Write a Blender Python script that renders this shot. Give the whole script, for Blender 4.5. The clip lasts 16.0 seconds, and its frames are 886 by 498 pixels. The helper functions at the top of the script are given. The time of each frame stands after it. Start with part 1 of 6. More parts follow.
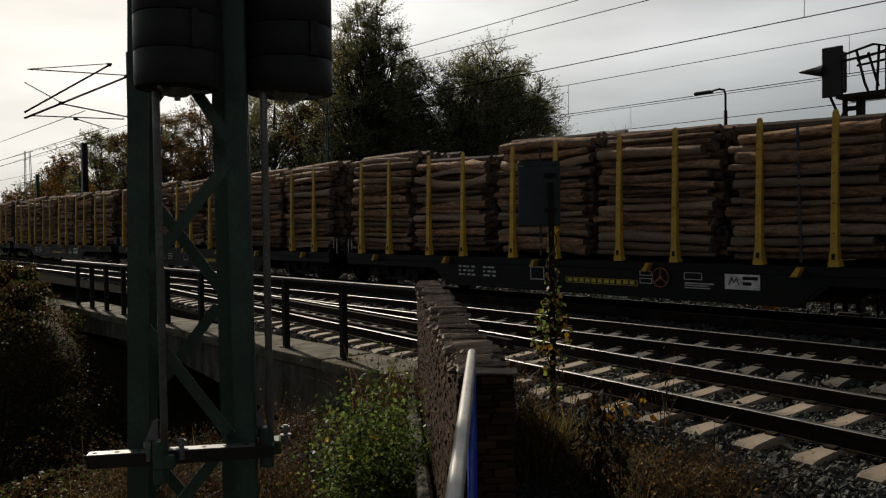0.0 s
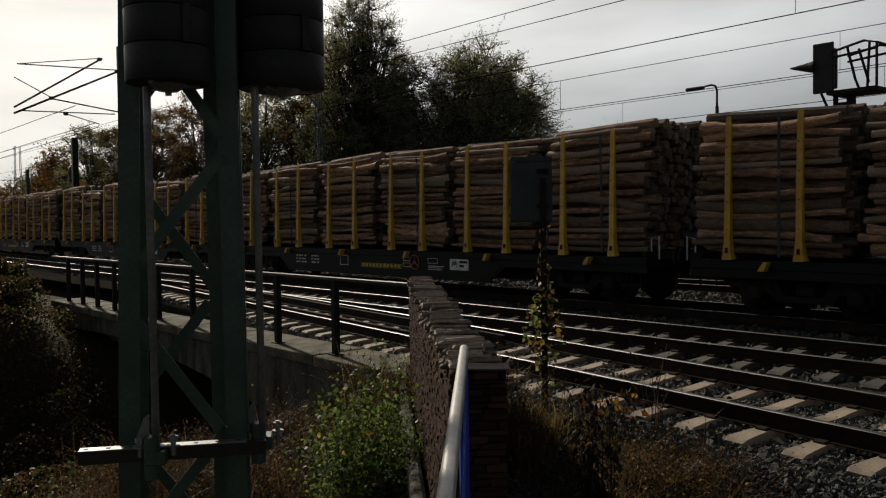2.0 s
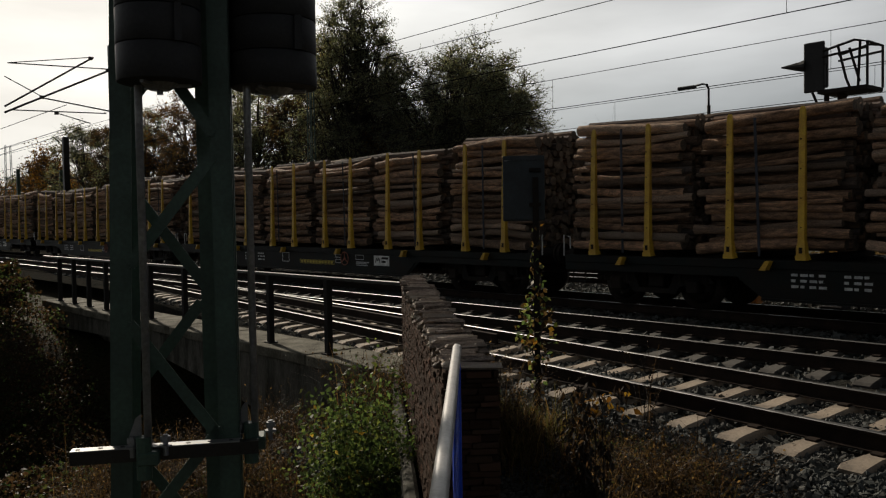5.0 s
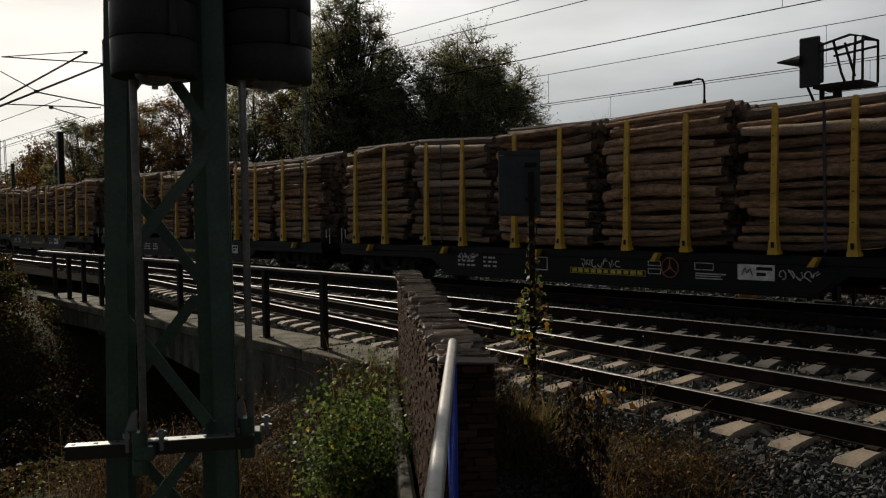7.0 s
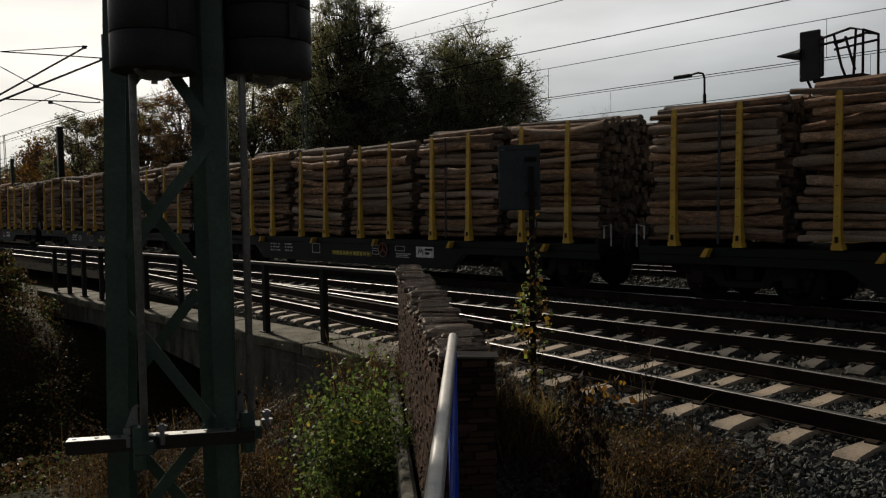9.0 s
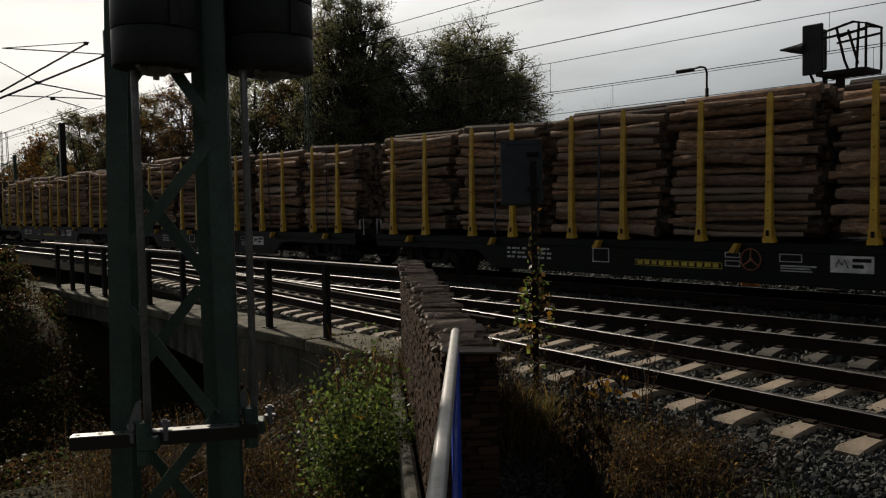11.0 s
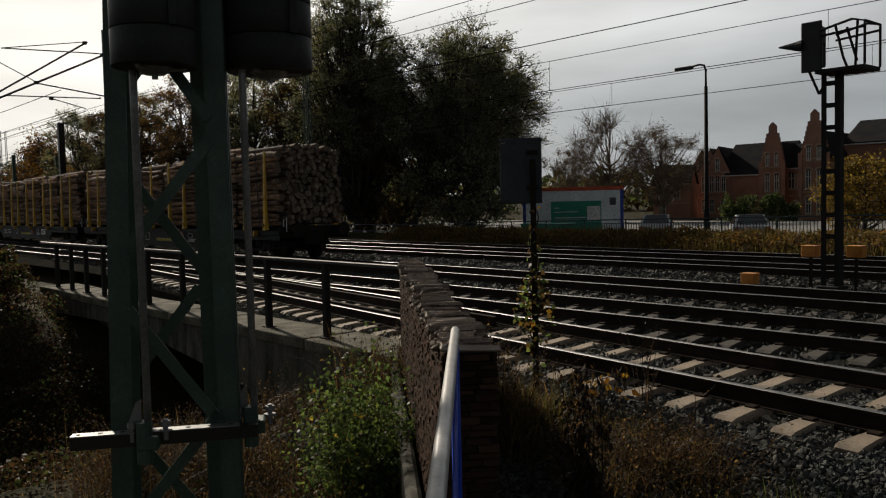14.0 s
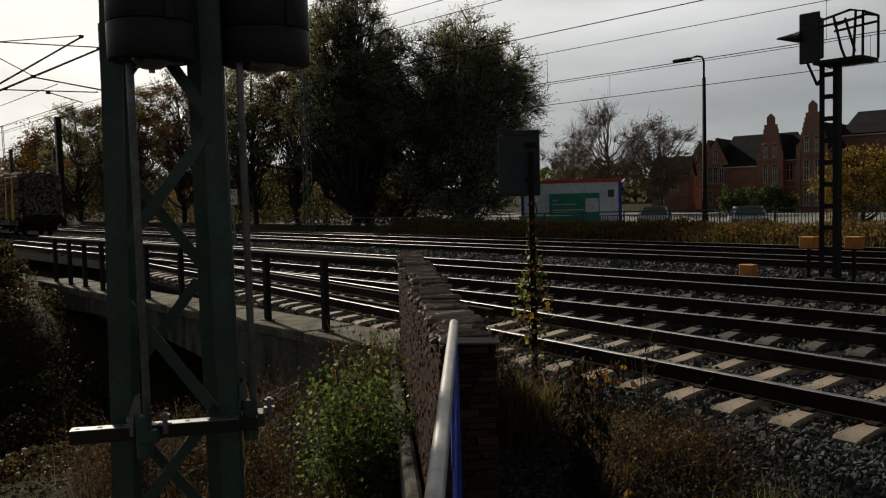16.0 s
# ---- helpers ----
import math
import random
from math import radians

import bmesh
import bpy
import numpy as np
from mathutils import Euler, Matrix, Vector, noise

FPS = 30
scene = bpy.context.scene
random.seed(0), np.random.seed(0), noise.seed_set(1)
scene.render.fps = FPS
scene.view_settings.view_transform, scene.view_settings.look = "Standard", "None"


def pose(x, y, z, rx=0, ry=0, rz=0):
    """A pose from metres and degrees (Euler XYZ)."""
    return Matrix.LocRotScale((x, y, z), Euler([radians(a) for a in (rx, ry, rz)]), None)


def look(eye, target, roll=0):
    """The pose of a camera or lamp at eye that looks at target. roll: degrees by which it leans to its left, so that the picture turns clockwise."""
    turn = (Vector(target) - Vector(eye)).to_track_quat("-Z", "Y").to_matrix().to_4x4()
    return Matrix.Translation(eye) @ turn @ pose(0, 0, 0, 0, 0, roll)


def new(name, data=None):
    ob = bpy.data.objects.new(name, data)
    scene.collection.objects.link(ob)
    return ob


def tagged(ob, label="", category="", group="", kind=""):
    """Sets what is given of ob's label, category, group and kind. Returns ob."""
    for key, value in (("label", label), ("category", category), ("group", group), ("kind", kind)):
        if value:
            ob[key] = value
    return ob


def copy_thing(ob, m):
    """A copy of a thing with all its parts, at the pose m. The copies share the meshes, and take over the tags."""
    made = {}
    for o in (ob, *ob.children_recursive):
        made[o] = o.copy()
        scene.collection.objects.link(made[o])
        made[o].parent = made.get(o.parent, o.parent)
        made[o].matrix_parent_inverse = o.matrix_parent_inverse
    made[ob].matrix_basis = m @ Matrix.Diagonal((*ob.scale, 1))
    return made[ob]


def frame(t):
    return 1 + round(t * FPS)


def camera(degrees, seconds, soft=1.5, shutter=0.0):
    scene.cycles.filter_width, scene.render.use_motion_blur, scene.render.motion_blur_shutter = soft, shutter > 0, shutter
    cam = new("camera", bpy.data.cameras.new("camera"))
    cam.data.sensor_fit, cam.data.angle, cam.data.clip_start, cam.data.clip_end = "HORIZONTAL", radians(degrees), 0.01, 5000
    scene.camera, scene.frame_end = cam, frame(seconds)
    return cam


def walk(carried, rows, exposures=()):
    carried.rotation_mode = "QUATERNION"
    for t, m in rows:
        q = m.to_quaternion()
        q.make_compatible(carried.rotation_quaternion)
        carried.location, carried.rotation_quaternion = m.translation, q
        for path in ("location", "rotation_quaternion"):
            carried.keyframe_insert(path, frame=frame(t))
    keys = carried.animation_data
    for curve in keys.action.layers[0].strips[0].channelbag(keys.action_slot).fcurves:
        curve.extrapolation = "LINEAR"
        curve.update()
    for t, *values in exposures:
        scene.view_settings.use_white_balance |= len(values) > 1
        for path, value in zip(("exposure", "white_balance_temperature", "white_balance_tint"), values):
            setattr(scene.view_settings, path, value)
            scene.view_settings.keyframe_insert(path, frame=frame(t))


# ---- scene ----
# World: x along the tracks, y across them away from the viewer, z = 0 on the rail heads.
cam = camera(55.678, 16.0, soft=1.2, shutter=0.03)
EYE = (0.0, 0.0, 1.8625)
EXPO = 0.0
TURNS = [
    (0, 88.296, 0.859, 49.732),
    (0.5, 88.232, 0.917, 49.674),
    (1, 88.183, 0.887, 49.557),
    (1.5, 88.070, 0.868, 49.380),
    (2, 87.990, 0.844, 49.191),
    (2.5, 87.982, 0.853, 49.085),
    (3, 88.042, 0.885, 49.064),
    (3.5, 87.963, 0.852, 48.974),
    (4, 87.948, 0.857, 48.857),
    (6.5, 87.714, 0.939, 48.449),
    (7, 87.561, 0.919, 48.400),
    (7.5, 87.380, 0.949, 48.465),
    (8, 87.210, 1.009, 48.440),
    (8.5, 87.250, 0.973, 48.394),
    (9, 87.185, 1.003, 48.397),
    (11.5, 86.855, 1.220, 48.596),
    (12, 86.887, 1.318, 48.564),
    (12.5, 86.776, 1.325, 48.588),
    (13, 86.648, 1.291, 48.581),
    (13.5, 86.641, 1.302, 48.534),
    (14, 86.765, 1.355, 48.503),
    (14.5, 86.889, 1.428, 48.568),
    (15, 86.747, 1.468, 48.592),
    (15.5, 86.459, 1.499, 48.512),
    (16, 86.270, 1.573, 48.381),
]
walk(cam, [(t, pose(*EYE, rx, ry, rz)) for t, rx, ry, rz in TURNS], exposures=[(0.0, EXPO), (16.0, EXPO)])

# ---- world and sun ----
world = bpy.data.worlds.new("world")
scene.world = world
world.use_nodes = True
wn, wl = world.node_tree.nodes, world.node_tree.links
SUN_AZ, SUN_EL = radians(282.0), radians(29.0)   # compass from +y, clockwise
sky = wn.new("ShaderNodeTexSky")
sky.sky_type, sky.sun_disc = "NISHITA", False
sky.sun_elevation, sky.sun_rotation = SUN_EL, SUN_AZ
sky.air_density, sky.dust_density, sky.ozone_density = 1.0, 3.0, 1.0
wtc = wn.new("ShaderNodeTexCoord")
wsep = wn.new("ShaderNodeSeparateXYZ")
wl.new(wtc.outputs["Generated"], wsep.inputs[0])
# veil of cloud: brighter towards the hidden sun, streaked along the horizon
wdot = wn.new("ShaderNodeVectorMath"); wdot.operation = "DOT_PRODUCT"
wl.new(wtc.outputs["Generated"], wdot.inputs[0])
GLOW_AZ = radians(288.0)
wdot.inputs[1].default_value = (math.sin(GLOW_AZ) * math.cos(SUN_EL), math.cos(GLOW_AZ) * math.cos(SUN_EL), math.sin(SUN_EL))
wramp = wn.new("ShaderNodeValToRGB")
wl.new(wdot.outputs["Value"], wramp.inputs[0])
cr = wramp.color_ramp
cr.elements[0].position, cr.elements[0].color = 0.0, (0.26, 0.265, 0.27, 1)
cr.elements[1].position, cr.elements[1].color = 0.97, (1.25, 1.22, 1.14, 1)
for p_, c_ in ((0.4, (0.31, 0.32, 0.335)), (0.62, (0.60, 0.61, 0.615)), (0.78, (0.76, 0.765, 0.755)), (0.9, (0.92, 0.915, 0.88))):
    e_ = cr.elements.new(p_); e_.color = (*c_, 1)
wmap = wn.new("ShaderNodeMapping"); wmap.inputs["Scale"].default_value = (1.6, 1.6, 7.0)
wl.new(wtc.outputs["Generated"], wmap.inputs["Vector"])
wnoise = wn.new("ShaderNodeTexNoise")
wl.new(wmap.outputs[0], wnoise.inputs["Vector"])
wnoise.inputs["Scale"].default_value, wnoise.inputs["Detail"].default_value, wnoise.inputs["Roughness"].default_value = 1.7, 5.0, 0.5
wcr = wn.new("ShaderNodeMapRange")
wl.new(wnoise.outputs["Fac"], wcr.inputs["Value"])
wcr.inputs["From Min"].default_value, wcr.inputs["From Max"].default_value = 0.3, 0.7
wcr.inputs["To Min"].default_value, wcr.inputs["To Max"].default_value = 0.74, 1.12
wmul = wn.new("ShaderNodeVectorMath"); wmul.operation = "SCALE"
wl.new(wramp.outputs["Color"], wmul.inputs[0]); wl.new(wcr.outputs["Result"], wmul.inputs["Scale"])
# unseen sky overhead dimmed, so that less light falls on the ground
wz = wn.new("ShaderNodeMapRange")
wl.new(wsep.outputs["Z"], wz.inputs["Value"])
wz.inputs["From Min"].default_value, wz.inputs["From Max"].default_value = 0.31, 0.56
wz.inputs["To Min"].default_value, wz.inputs["To Max"].default_value = 1.0, 0.13
wmul2 = wn.new("ShaderNodeVectorMath"); wmul2.operation = "SCALE"
wl.new(wmul.outputs[0], wmul2.inputs[0]); wl.new(wz.outputs["Result"], wmul2.inputs["Scale"])
wb1, wb2 = wn["Background"], wn.new("ShaderNodeBackground")
wl.new(sky.outputs[0], wb1.inputs["Color"]); wb1.inputs["Strength"].default_value = 0.05
# a blue-grey bank of cloud low in the sky, away from the sun
wlow = wn.new("ShaderNodeMapRange")
wl.new(wsep.outputs["Z"], wlow.inputs["Value"])
wlow.inputs["From Min"].default_value, wlow.inputs["From Max"].default_value = 0.10, 0.20
wlow.inputs["To Min"].default_value, wlow.inputs["To Max"].default_value = 1.0, 0.0
wfar = wn.new("ShaderNodeMapRange")
wl.new(wdot.outputs["Value"], wfar.inputs["Value"])
wfar.inputs["From Min"].default_value, wfar.inputs["From Max"].default_value = 0.82, 0.93
wfar.inputs["To Min"].default_value, wfar.inputs["To Max"].default_value = 1.0, 0.0
wbank = wn.new("ShaderNodeMath"); wbank.operation = "MULTIPLY"
wl.new(wlow.outputs["Result"], wbank.inputs[0]); wl.new(wfar.outputs["Result"], wbank.inputs[1])
wtint = wn.new("ShaderNodeMix"); wtint.data_type, wtint.blend_type = "RGBA", "MULTIPLY"
wl.new(wbank.outputs[0], wtint.inputs["Factor"]); wl.new(wmul2.outputs[0], wtint.inputs["A"])
wtint.inputs["B"].default_value = (0.63, 0.66, 0.68, 1)
wl.new(wtint.outputs["Result"], wb2.inputs["Color"]); wb2.inputs["Strength"].default_value = 0.98
wmix = wn.new("ShaderNodeMixShader"); wmix.inputs[0].default_value = 0.9
wl.new(wb1.outputs[0], wmix.inputs[1]); wl.new(wb2.outputs[0], wmix.inputs[2])
wl.new(wmix.outputs[0], wn["World Output"].inputs["Surface"])
sun = new("sun", bpy.data.lights.new("sun", "SUN"))
sun.data.energy, sun.data.angle, sun.data.color = 3.6, radians(2.5), (1.0, 0.89, 0.73)
sun.matrix_world = look((0, 0, 0), (-math.sin(SUN_AZ) * math.cos(SUN_EL), -math.cos(SUN_AZ) * math.cos(SUN_EL), -math.sin(SUN_EL)))

# ---- materials ----
def mat(name, col, rough=0.7, metal=0.0, col2=None, scale=8.0, fine=60.0, bump=0.15, dist=0.01, stretch=(1, 1, 1), vary=0.25, spec=0.4, island=False, objrand=0.0, col3=None, sharp=0.15):
    """Two-scale mottled surface: large stains between col and col2, fine grain in value and relief."""
    m = bpy.data.materials.new(name)
    m.use_nodes = True
    n, l = m.node_tree.nodes, m.node_tree.links
    b = n["Principled BSDF"]
    b.inputs["Roughness"].default_value, b.inputs["Metallic"].default_value = rough, metal
    b.inputs["Specular IOR Level"].default_value = spec
    tc = n.new("ShaderNodeTexCoord")
    mp = n.new("ShaderNodeMapping"); mp.inputs["Scale"].default_value = stretch
    l.new(tc.outputs["Object"], mp.inputs["Vector"])
    big = n.new("ShaderNodeTexNoise"); big.inputs["Scale"].default_value, big.inputs["Detail"].default_value = scale, 4
    sm = n.new("ShaderNodeTexNoise"); sm.inputs["Scale"].default_value, sm.inputs["Detail"].default_value = fine, 3
    l.new(mp.outputs[0], big.inputs["Vector"]); l.new(mp.outputs[0], sm.inputs["Vector"])
    mr = n.new("ShaderNodeMapRange")
    mr.inputs["From Min"].default_value, mr.inputs["From Max"].default_value = 0.5 - sharp, 0.5 + sharp
    l.new(big.outputs["Fac"], mr.inputs["Value"])
    fac = mr.outputs["Result"]
    mix = n.new("ShaderNodeMix"); mix.data_type = "RGBA"
    mix.inputs["A"].default_value, mix.inputs["B"].default_value = (*col, 1), (*(col2 or [c * 0.65 for c in col]), 1)
    l.new(fac, mix.inputs["Factor"])
    out = mix.outputs["Result"]
    if island or objrand:
        src = n.new("ShaderNodeNewGeometry").outputs["Random Per Island"] if island else n.new("ShaderNodeObjectInfo").outputs["Random"]
        if col3:
            m3 = n.new("ShaderNodeMix"); m3.data_type = "RGBA"
            m3.inputs["B"].default_value = (*col3, 1)
            st = n.new("ShaderNodeMapRange"); st.inputs["From Min"].default_value, st.inputs["From Max"].default_value = 0.45, 1.0
            l.new(src, st.inputs["Value"]); l.new(st.outputs["Result"], m3.inputs["Factor"])
            l.new(out, m3.inputs["A"]); out = m3.outputs["Result"]
        hs = n.new("ShaderNodeMapRange")
        amount = objrand or 0.45
        hs.inputs["To Min"].default_value, hs.inputs["To Max"].default_value = 1 - amount, 1 + amount
        mul = n.new("ShaderNodeMath"); mul.operation = "MULTIPLY"; mul.inputs[1].default_value = 7.31
        fr = n.new("ShaderNodeMath"); fr.operation = "FRACT"
        l.new(src, mul.inputs[0]); l.new(mul.outputs[0], fr.inputs[0]); l.new(fr.outputs[0], hs.inputs["Value"])
        sc = n.new("ShaderNodeVectorMath"); sc.operation = "SCALE"
        l.new(out, sc.inputs[0]); l.new(hs.outputs["Result"], sc.inputs["Scale"]); out = sc.outputs[0]
    g = n.new("ShaderNodeMapRange")
    g.inputs["From Min"].default_value, g.inputs["From Max"].default_value = 0.25, 0.75
    g.inputs["To Min"].default_value, g.inputs["To Max"].default_value = 1 - vary, 1 + vary
    l.new(sm.outputs["Fac"], g.inputs["Value"])
    gs = n.new("ShaderNodeVectorMath"); gs.operation = "SCALE"
    l.new(out, gs.inputs[0]); l.new(g.outputs["Result"], gs.inputs["Scale"])
    l.new(gs.outputs[0], b.inputs["Base Color"])
    if bump:
        bp = n.new("ShaderNodeBump"); bp.inputs["Strength"].default_value, bp.inputs["Distance"].default_value = bump, dist
        l.new(sm.outputs["Fac"], bp.inputs["Height"]); l.new(bp.outputs[0], b.inputs["Normal"])
    rr = n.new("ShaderNodeMapRange")
    rr.inputs["To Min"].default_value, rr.inputs["To Max"].default_value = max(0.05, rough - 0.12), min(1, rough + 0.12)
    l.new(big.outputs["Fac"], rr.inputs["Value"]); l.new(rr.outputs["Result"], b.inputs["Roughness"])
    return m


def leaf_mat(name, col, col2, col3, spec=0.1):
    m = mat(name, col, 0.5, 0, col2, 1.2, 30, 0, island=True, col3=col3, spec=spec)
    b = m.node_tree.nodes["Principled BSDF"]
    n, l = m.node_tree.nodes, m.node_tree.links
    tr, mx = n.new("ShaderNodeBsdfTranslucent"), n.new("ShaderNodeMixShader")
    src = b.inputs["Base Color"].links[0].from_socket
    warm = n.new("ShaderNodeMix"); warm.data_type, warm.blend_type = "RGBA", "MULTIPLY"
    warm.inputs["Factor"].default_value = 1.0
    warm.inputs["B"].default_value = (1.25, 1.2, 0.75, 1)
    l.new(src, warm.inputs["A"]); l.new(warm.outputs["Result"], tr.inputs["Color"])
    mx.inputs[0].default_value = 0.5
    l.new(b.outputs[0], mx.inputs[1]); l.new(tr.outputs[0], mx.inputs[2])
    l.new(mx.outputs[0], n["Material Output"].inputs["Surface"])
    return m


def glass_mat(name, col=(0.05, 0.06, 0.07)):
    m = bpy.data.materials.new(name); m.use_nodes = True
    b = m.node_tree.nodes["Principled BSDF"]
    b.inputs["Base Color"].default_value, b.inputs["Roughness"].default_value = (*col, 1), 0.08
    return m


M_BALLAST = mat("ballast_stone", (0.062, 0.069, 0.068), 0.75, col2=(0.088, 0.087, 0.080), island=True, scale=3, fine=40, bump=0.4, spec=0.1)
M_BED = mat("ballast_bed", (0.028, 0.029, 0.027), 0.9, col2=(0.04, 0.037, 0.032), scale=1.5, fine=22, bump=1.0, dist=0.05, vary=0.6, spec=0.0)
M_SOIL = mat("soil", (0.042, 0.03, 0.018), 0.95, col2=(0.03, 0.033, 0.014), scale=0.8, fine=14, bump=0.8, dist=0.05, vary=0.5, spec=0.05)
M_RAILSIDE = mat("rusty_rail", (0.03, 0.02, 0.015), 0.8, 0.0, col2=(0.016, 0.012, 0.010), scale=4, fine=50, spec=0.08)
M_RAILHEAD = mat("polished_rail_head", (0.16, 0.16, 0.16), 0.46, 1.0, col2=(0.26, 0.255, 0.25), scale=6, fine=40, bump=0.02, vary=0.08, stretch=(0.2, 4, 1))
M_SLEEPER = mat("concrete_sleeper", (0.34, 0.275, 0.21), 0.8, col2=(0.19, 0.155, 0.12), scale=3, fine=45, bump=0.3, objrand=0.15)
M_SLEEPER_DARK = mat("dirty_sleeper", (0.075, 0.068, 0.06), 0.85, col2=(0.045, 0.04, 0.035), scale=3, fine=45, bump=0.3, objrand=0.2)
M_CONC = mat("old_concrete", (0.125, 0.118, 0.10), 0.88, col2=(0.035, 0.035, 0.028), scale=3.0, fine=30, bump=0.5, stretch=(1.4, 1, 0.3), vary=0.45, spec=0.08)
M_CONC_TOP = mat("walkway_concrete", (0.18, 0.17, 0.135), 0.9, col2=(0.06, 0.056, 0.042), scale=2.2, fine=26, bump=0.4, vary=0.4, spec=0.08)
M_RAILING = mat("weathered_dark_steel", (0.03, 0.028, 0.026), 0.45, 0.5, scale=6, fine=60, bump=0.1, spec=0.5)
M_DARKSTEEL = mat("black_painted_steel", (0.014, 0.014, 0.015), 0.7, 0.0, col2=(0.022, 0.019, 0.017), scale=6, fine=60, bump=0.1, spec=0.12)
M_MAST = mat("green_mast_paint", (0.036, 0.074, 0.053), 0.5, 0.0, col2=(0.026, 0.052, 0.039), scale=5, fine=50, bump=0.08, spec=0.5)
M_ZINC = mat("galvanised_steel", (0.22, 0.225, 0.225), 0.58, 0.6, col2=(0.2, 0.205, 0.21), scale=7, fine=60, bump=0.05, vary=0.12)
M_ROD = mat("dull_zinc_rod", (0.27, 0.28, 0.285), 0.42, 0.35, col2=(0.17, 0.175, 0.18), scale=7, fine=60, bump=0.05)
M_BLACK = mat("black_weight", (0.016, 0.0165, 0.018), 0.6, col2=(0.026, 0.026, 0.028), scale=5, fine=50, bump=0.1, spec=0.3)
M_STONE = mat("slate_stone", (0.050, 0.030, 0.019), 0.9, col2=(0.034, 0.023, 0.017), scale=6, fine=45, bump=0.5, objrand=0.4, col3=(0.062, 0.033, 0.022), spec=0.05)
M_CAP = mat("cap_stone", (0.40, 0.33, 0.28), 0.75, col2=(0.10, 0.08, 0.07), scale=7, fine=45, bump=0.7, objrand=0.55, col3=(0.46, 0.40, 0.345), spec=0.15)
M_MORTAR = mat("wall_core", (0.02, 0.016, 0.014), 0.95, scale=5, fine=30, bump=0.5)
M_PIPE = mat("worn_grey_pipe", (0.46, 0.45, 0.44), 0.40, 0.25, col2=(0.33, 0.325, 0.32), scale=9, fine=120, bump=0.12, dist=0.002, vary=0.15)
M_BLUE = mat("blue_paint", (0.012, 0.06, 0.48), 0.6, col2=(0.01, 0.04, 0.34), scale=7, fine=60, bump=0.05, spec=0.12)
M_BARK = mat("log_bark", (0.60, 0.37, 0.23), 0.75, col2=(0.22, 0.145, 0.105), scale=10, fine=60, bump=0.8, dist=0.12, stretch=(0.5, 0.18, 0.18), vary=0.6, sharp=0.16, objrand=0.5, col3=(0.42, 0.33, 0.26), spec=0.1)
# inner logs: darker bark, with the shade of the gaps put into its colour
M_BARK_I = mat("log_bark_rest_shaded", (0.24, 0.145, 0.09), 0.9, col2=(0.09, 0.065, 0.052), scale=9, fine=45, bump=0.7, dist=0.02, stretch=(0.35, 1, 1), vary=0.45, island=True, col3=(0.12, 0.10, 0.09))
M_LOGEND = mat("log_end_wood", (0.19, 0.145, 0.105), 0.85, col2=(0.075, 0.06, 0.048), scale=7, fine=40, bump=0.3, vary=0.4, island=True)
M_STAKE = mat("yellow_stake_paint", (0.62, 0.40, 0.035), 0.5, col2=(0.46, 0.26, 0.03), scale=4, fine=40, bump=0.08, vary=0.2, objrand=0.12)
M_WAGON = mat("wagon_dark_green", (0.009, 0.013, 0.0125), 0.6, col2=(0.016, 0.014, 0.012), scale=2.5, fine=40, bump=0.1, spec=0.12)
M_UNDER = mat("underframe_black", (0.012, 0.011, 0.010), 0.8, col2=(0.024, 0.018, 0.014), scale=3, fine=40, bump=0.2, spec=0.15)
M_WHEEL = mat("wheel_steel", (0.05, 0.04, 0.034), 0.55, 0.6, scale=5, fine=40)
M_WHITE = mat("white_panel", (0.78, 0.78, 0.75), 0.6, scale=8, fine=60, bump=0)
M_GREY = mat("grey_lettering", (0.6, 0.61, 0.6), 0.6, scale=8, fine=60, bump=0)
M_YELLOWLET = mat("yellow_lettering", (0.6, 0.47, 0.06), 0.6, scale=8, fine=60, bump=0)
M_BRAKE = mat("dull_red_paint", (0.34, 0.12, 0.07), 0.6, scale=8, fine=60, bump=0)
M_STRAP = mat("lashing_strap", (0.05, 0.055, 0.07), 0.8, scale=8, fine=80)
M_ORANGE = mat("orange_box", (0.55, 0.22, 0.025), 0.5, col2=(0.4, 0.15, 0.02), scale=5, fine=40)
M_BRICK = mat("red_brick", (0.31, 0.165, 0.115), 0.85, col2=(0.22, 0.115, 0.085), scale=0.7, fine=9, bump=0.2, vary=0.25)
M_BRICKTRIM = mat("pale_brick_trim", (0.38, 0.26, 0.19), 0.85, scale=1, fine=9)
M_ROOF = mat("dark_slate_roof", (0.018, 0.018, 0.021), 0.85, col2=(0.028, 0.026, 0.027), scale=1, fine=8, bump=0.3, spec=0.04)
M_WIN = glass_mat("window_glass", (0.05, 0.06, 0.07))
M_FRAMEW = mat("window_frame_white", (0.55, 0.54, 0.5), 0.6, bump=0)
M_TRUNK = mat("tree_bark", (0.05, 0.042, 0.034), 0.95, col2=(0.03, 0.027, 0.024), scale=3, fine=18, bump=0.8, dist=0.03, stretch=(1, 1, 0.3))
M_LEAF_G = leaf_mat("grey_green_leaves", (0.165, 0.19, 0.13), (0.14, 0.16, 0.112), (0.19, 0.17, 0.09), 0.45)
M_LEAF_B = leaf_mat("brown_leaves", (0.10, 0.064, 0.034), (0.065, 0.046, 0.028), (0.13, 0.08, 0.034))
M_LEAF_O = leaf_mat("orange_leaves", (0.16, 0.075, 0.018), (0.10, 0.05, 0.018), (0.2, 0.12, 0.02))
M_LEAF_Y = leaf_mat("yellow_leaves", (0.26, 0.18, 0.035), (0.19, 0.12, 0.03), (0.26, 0.2, 0.06))
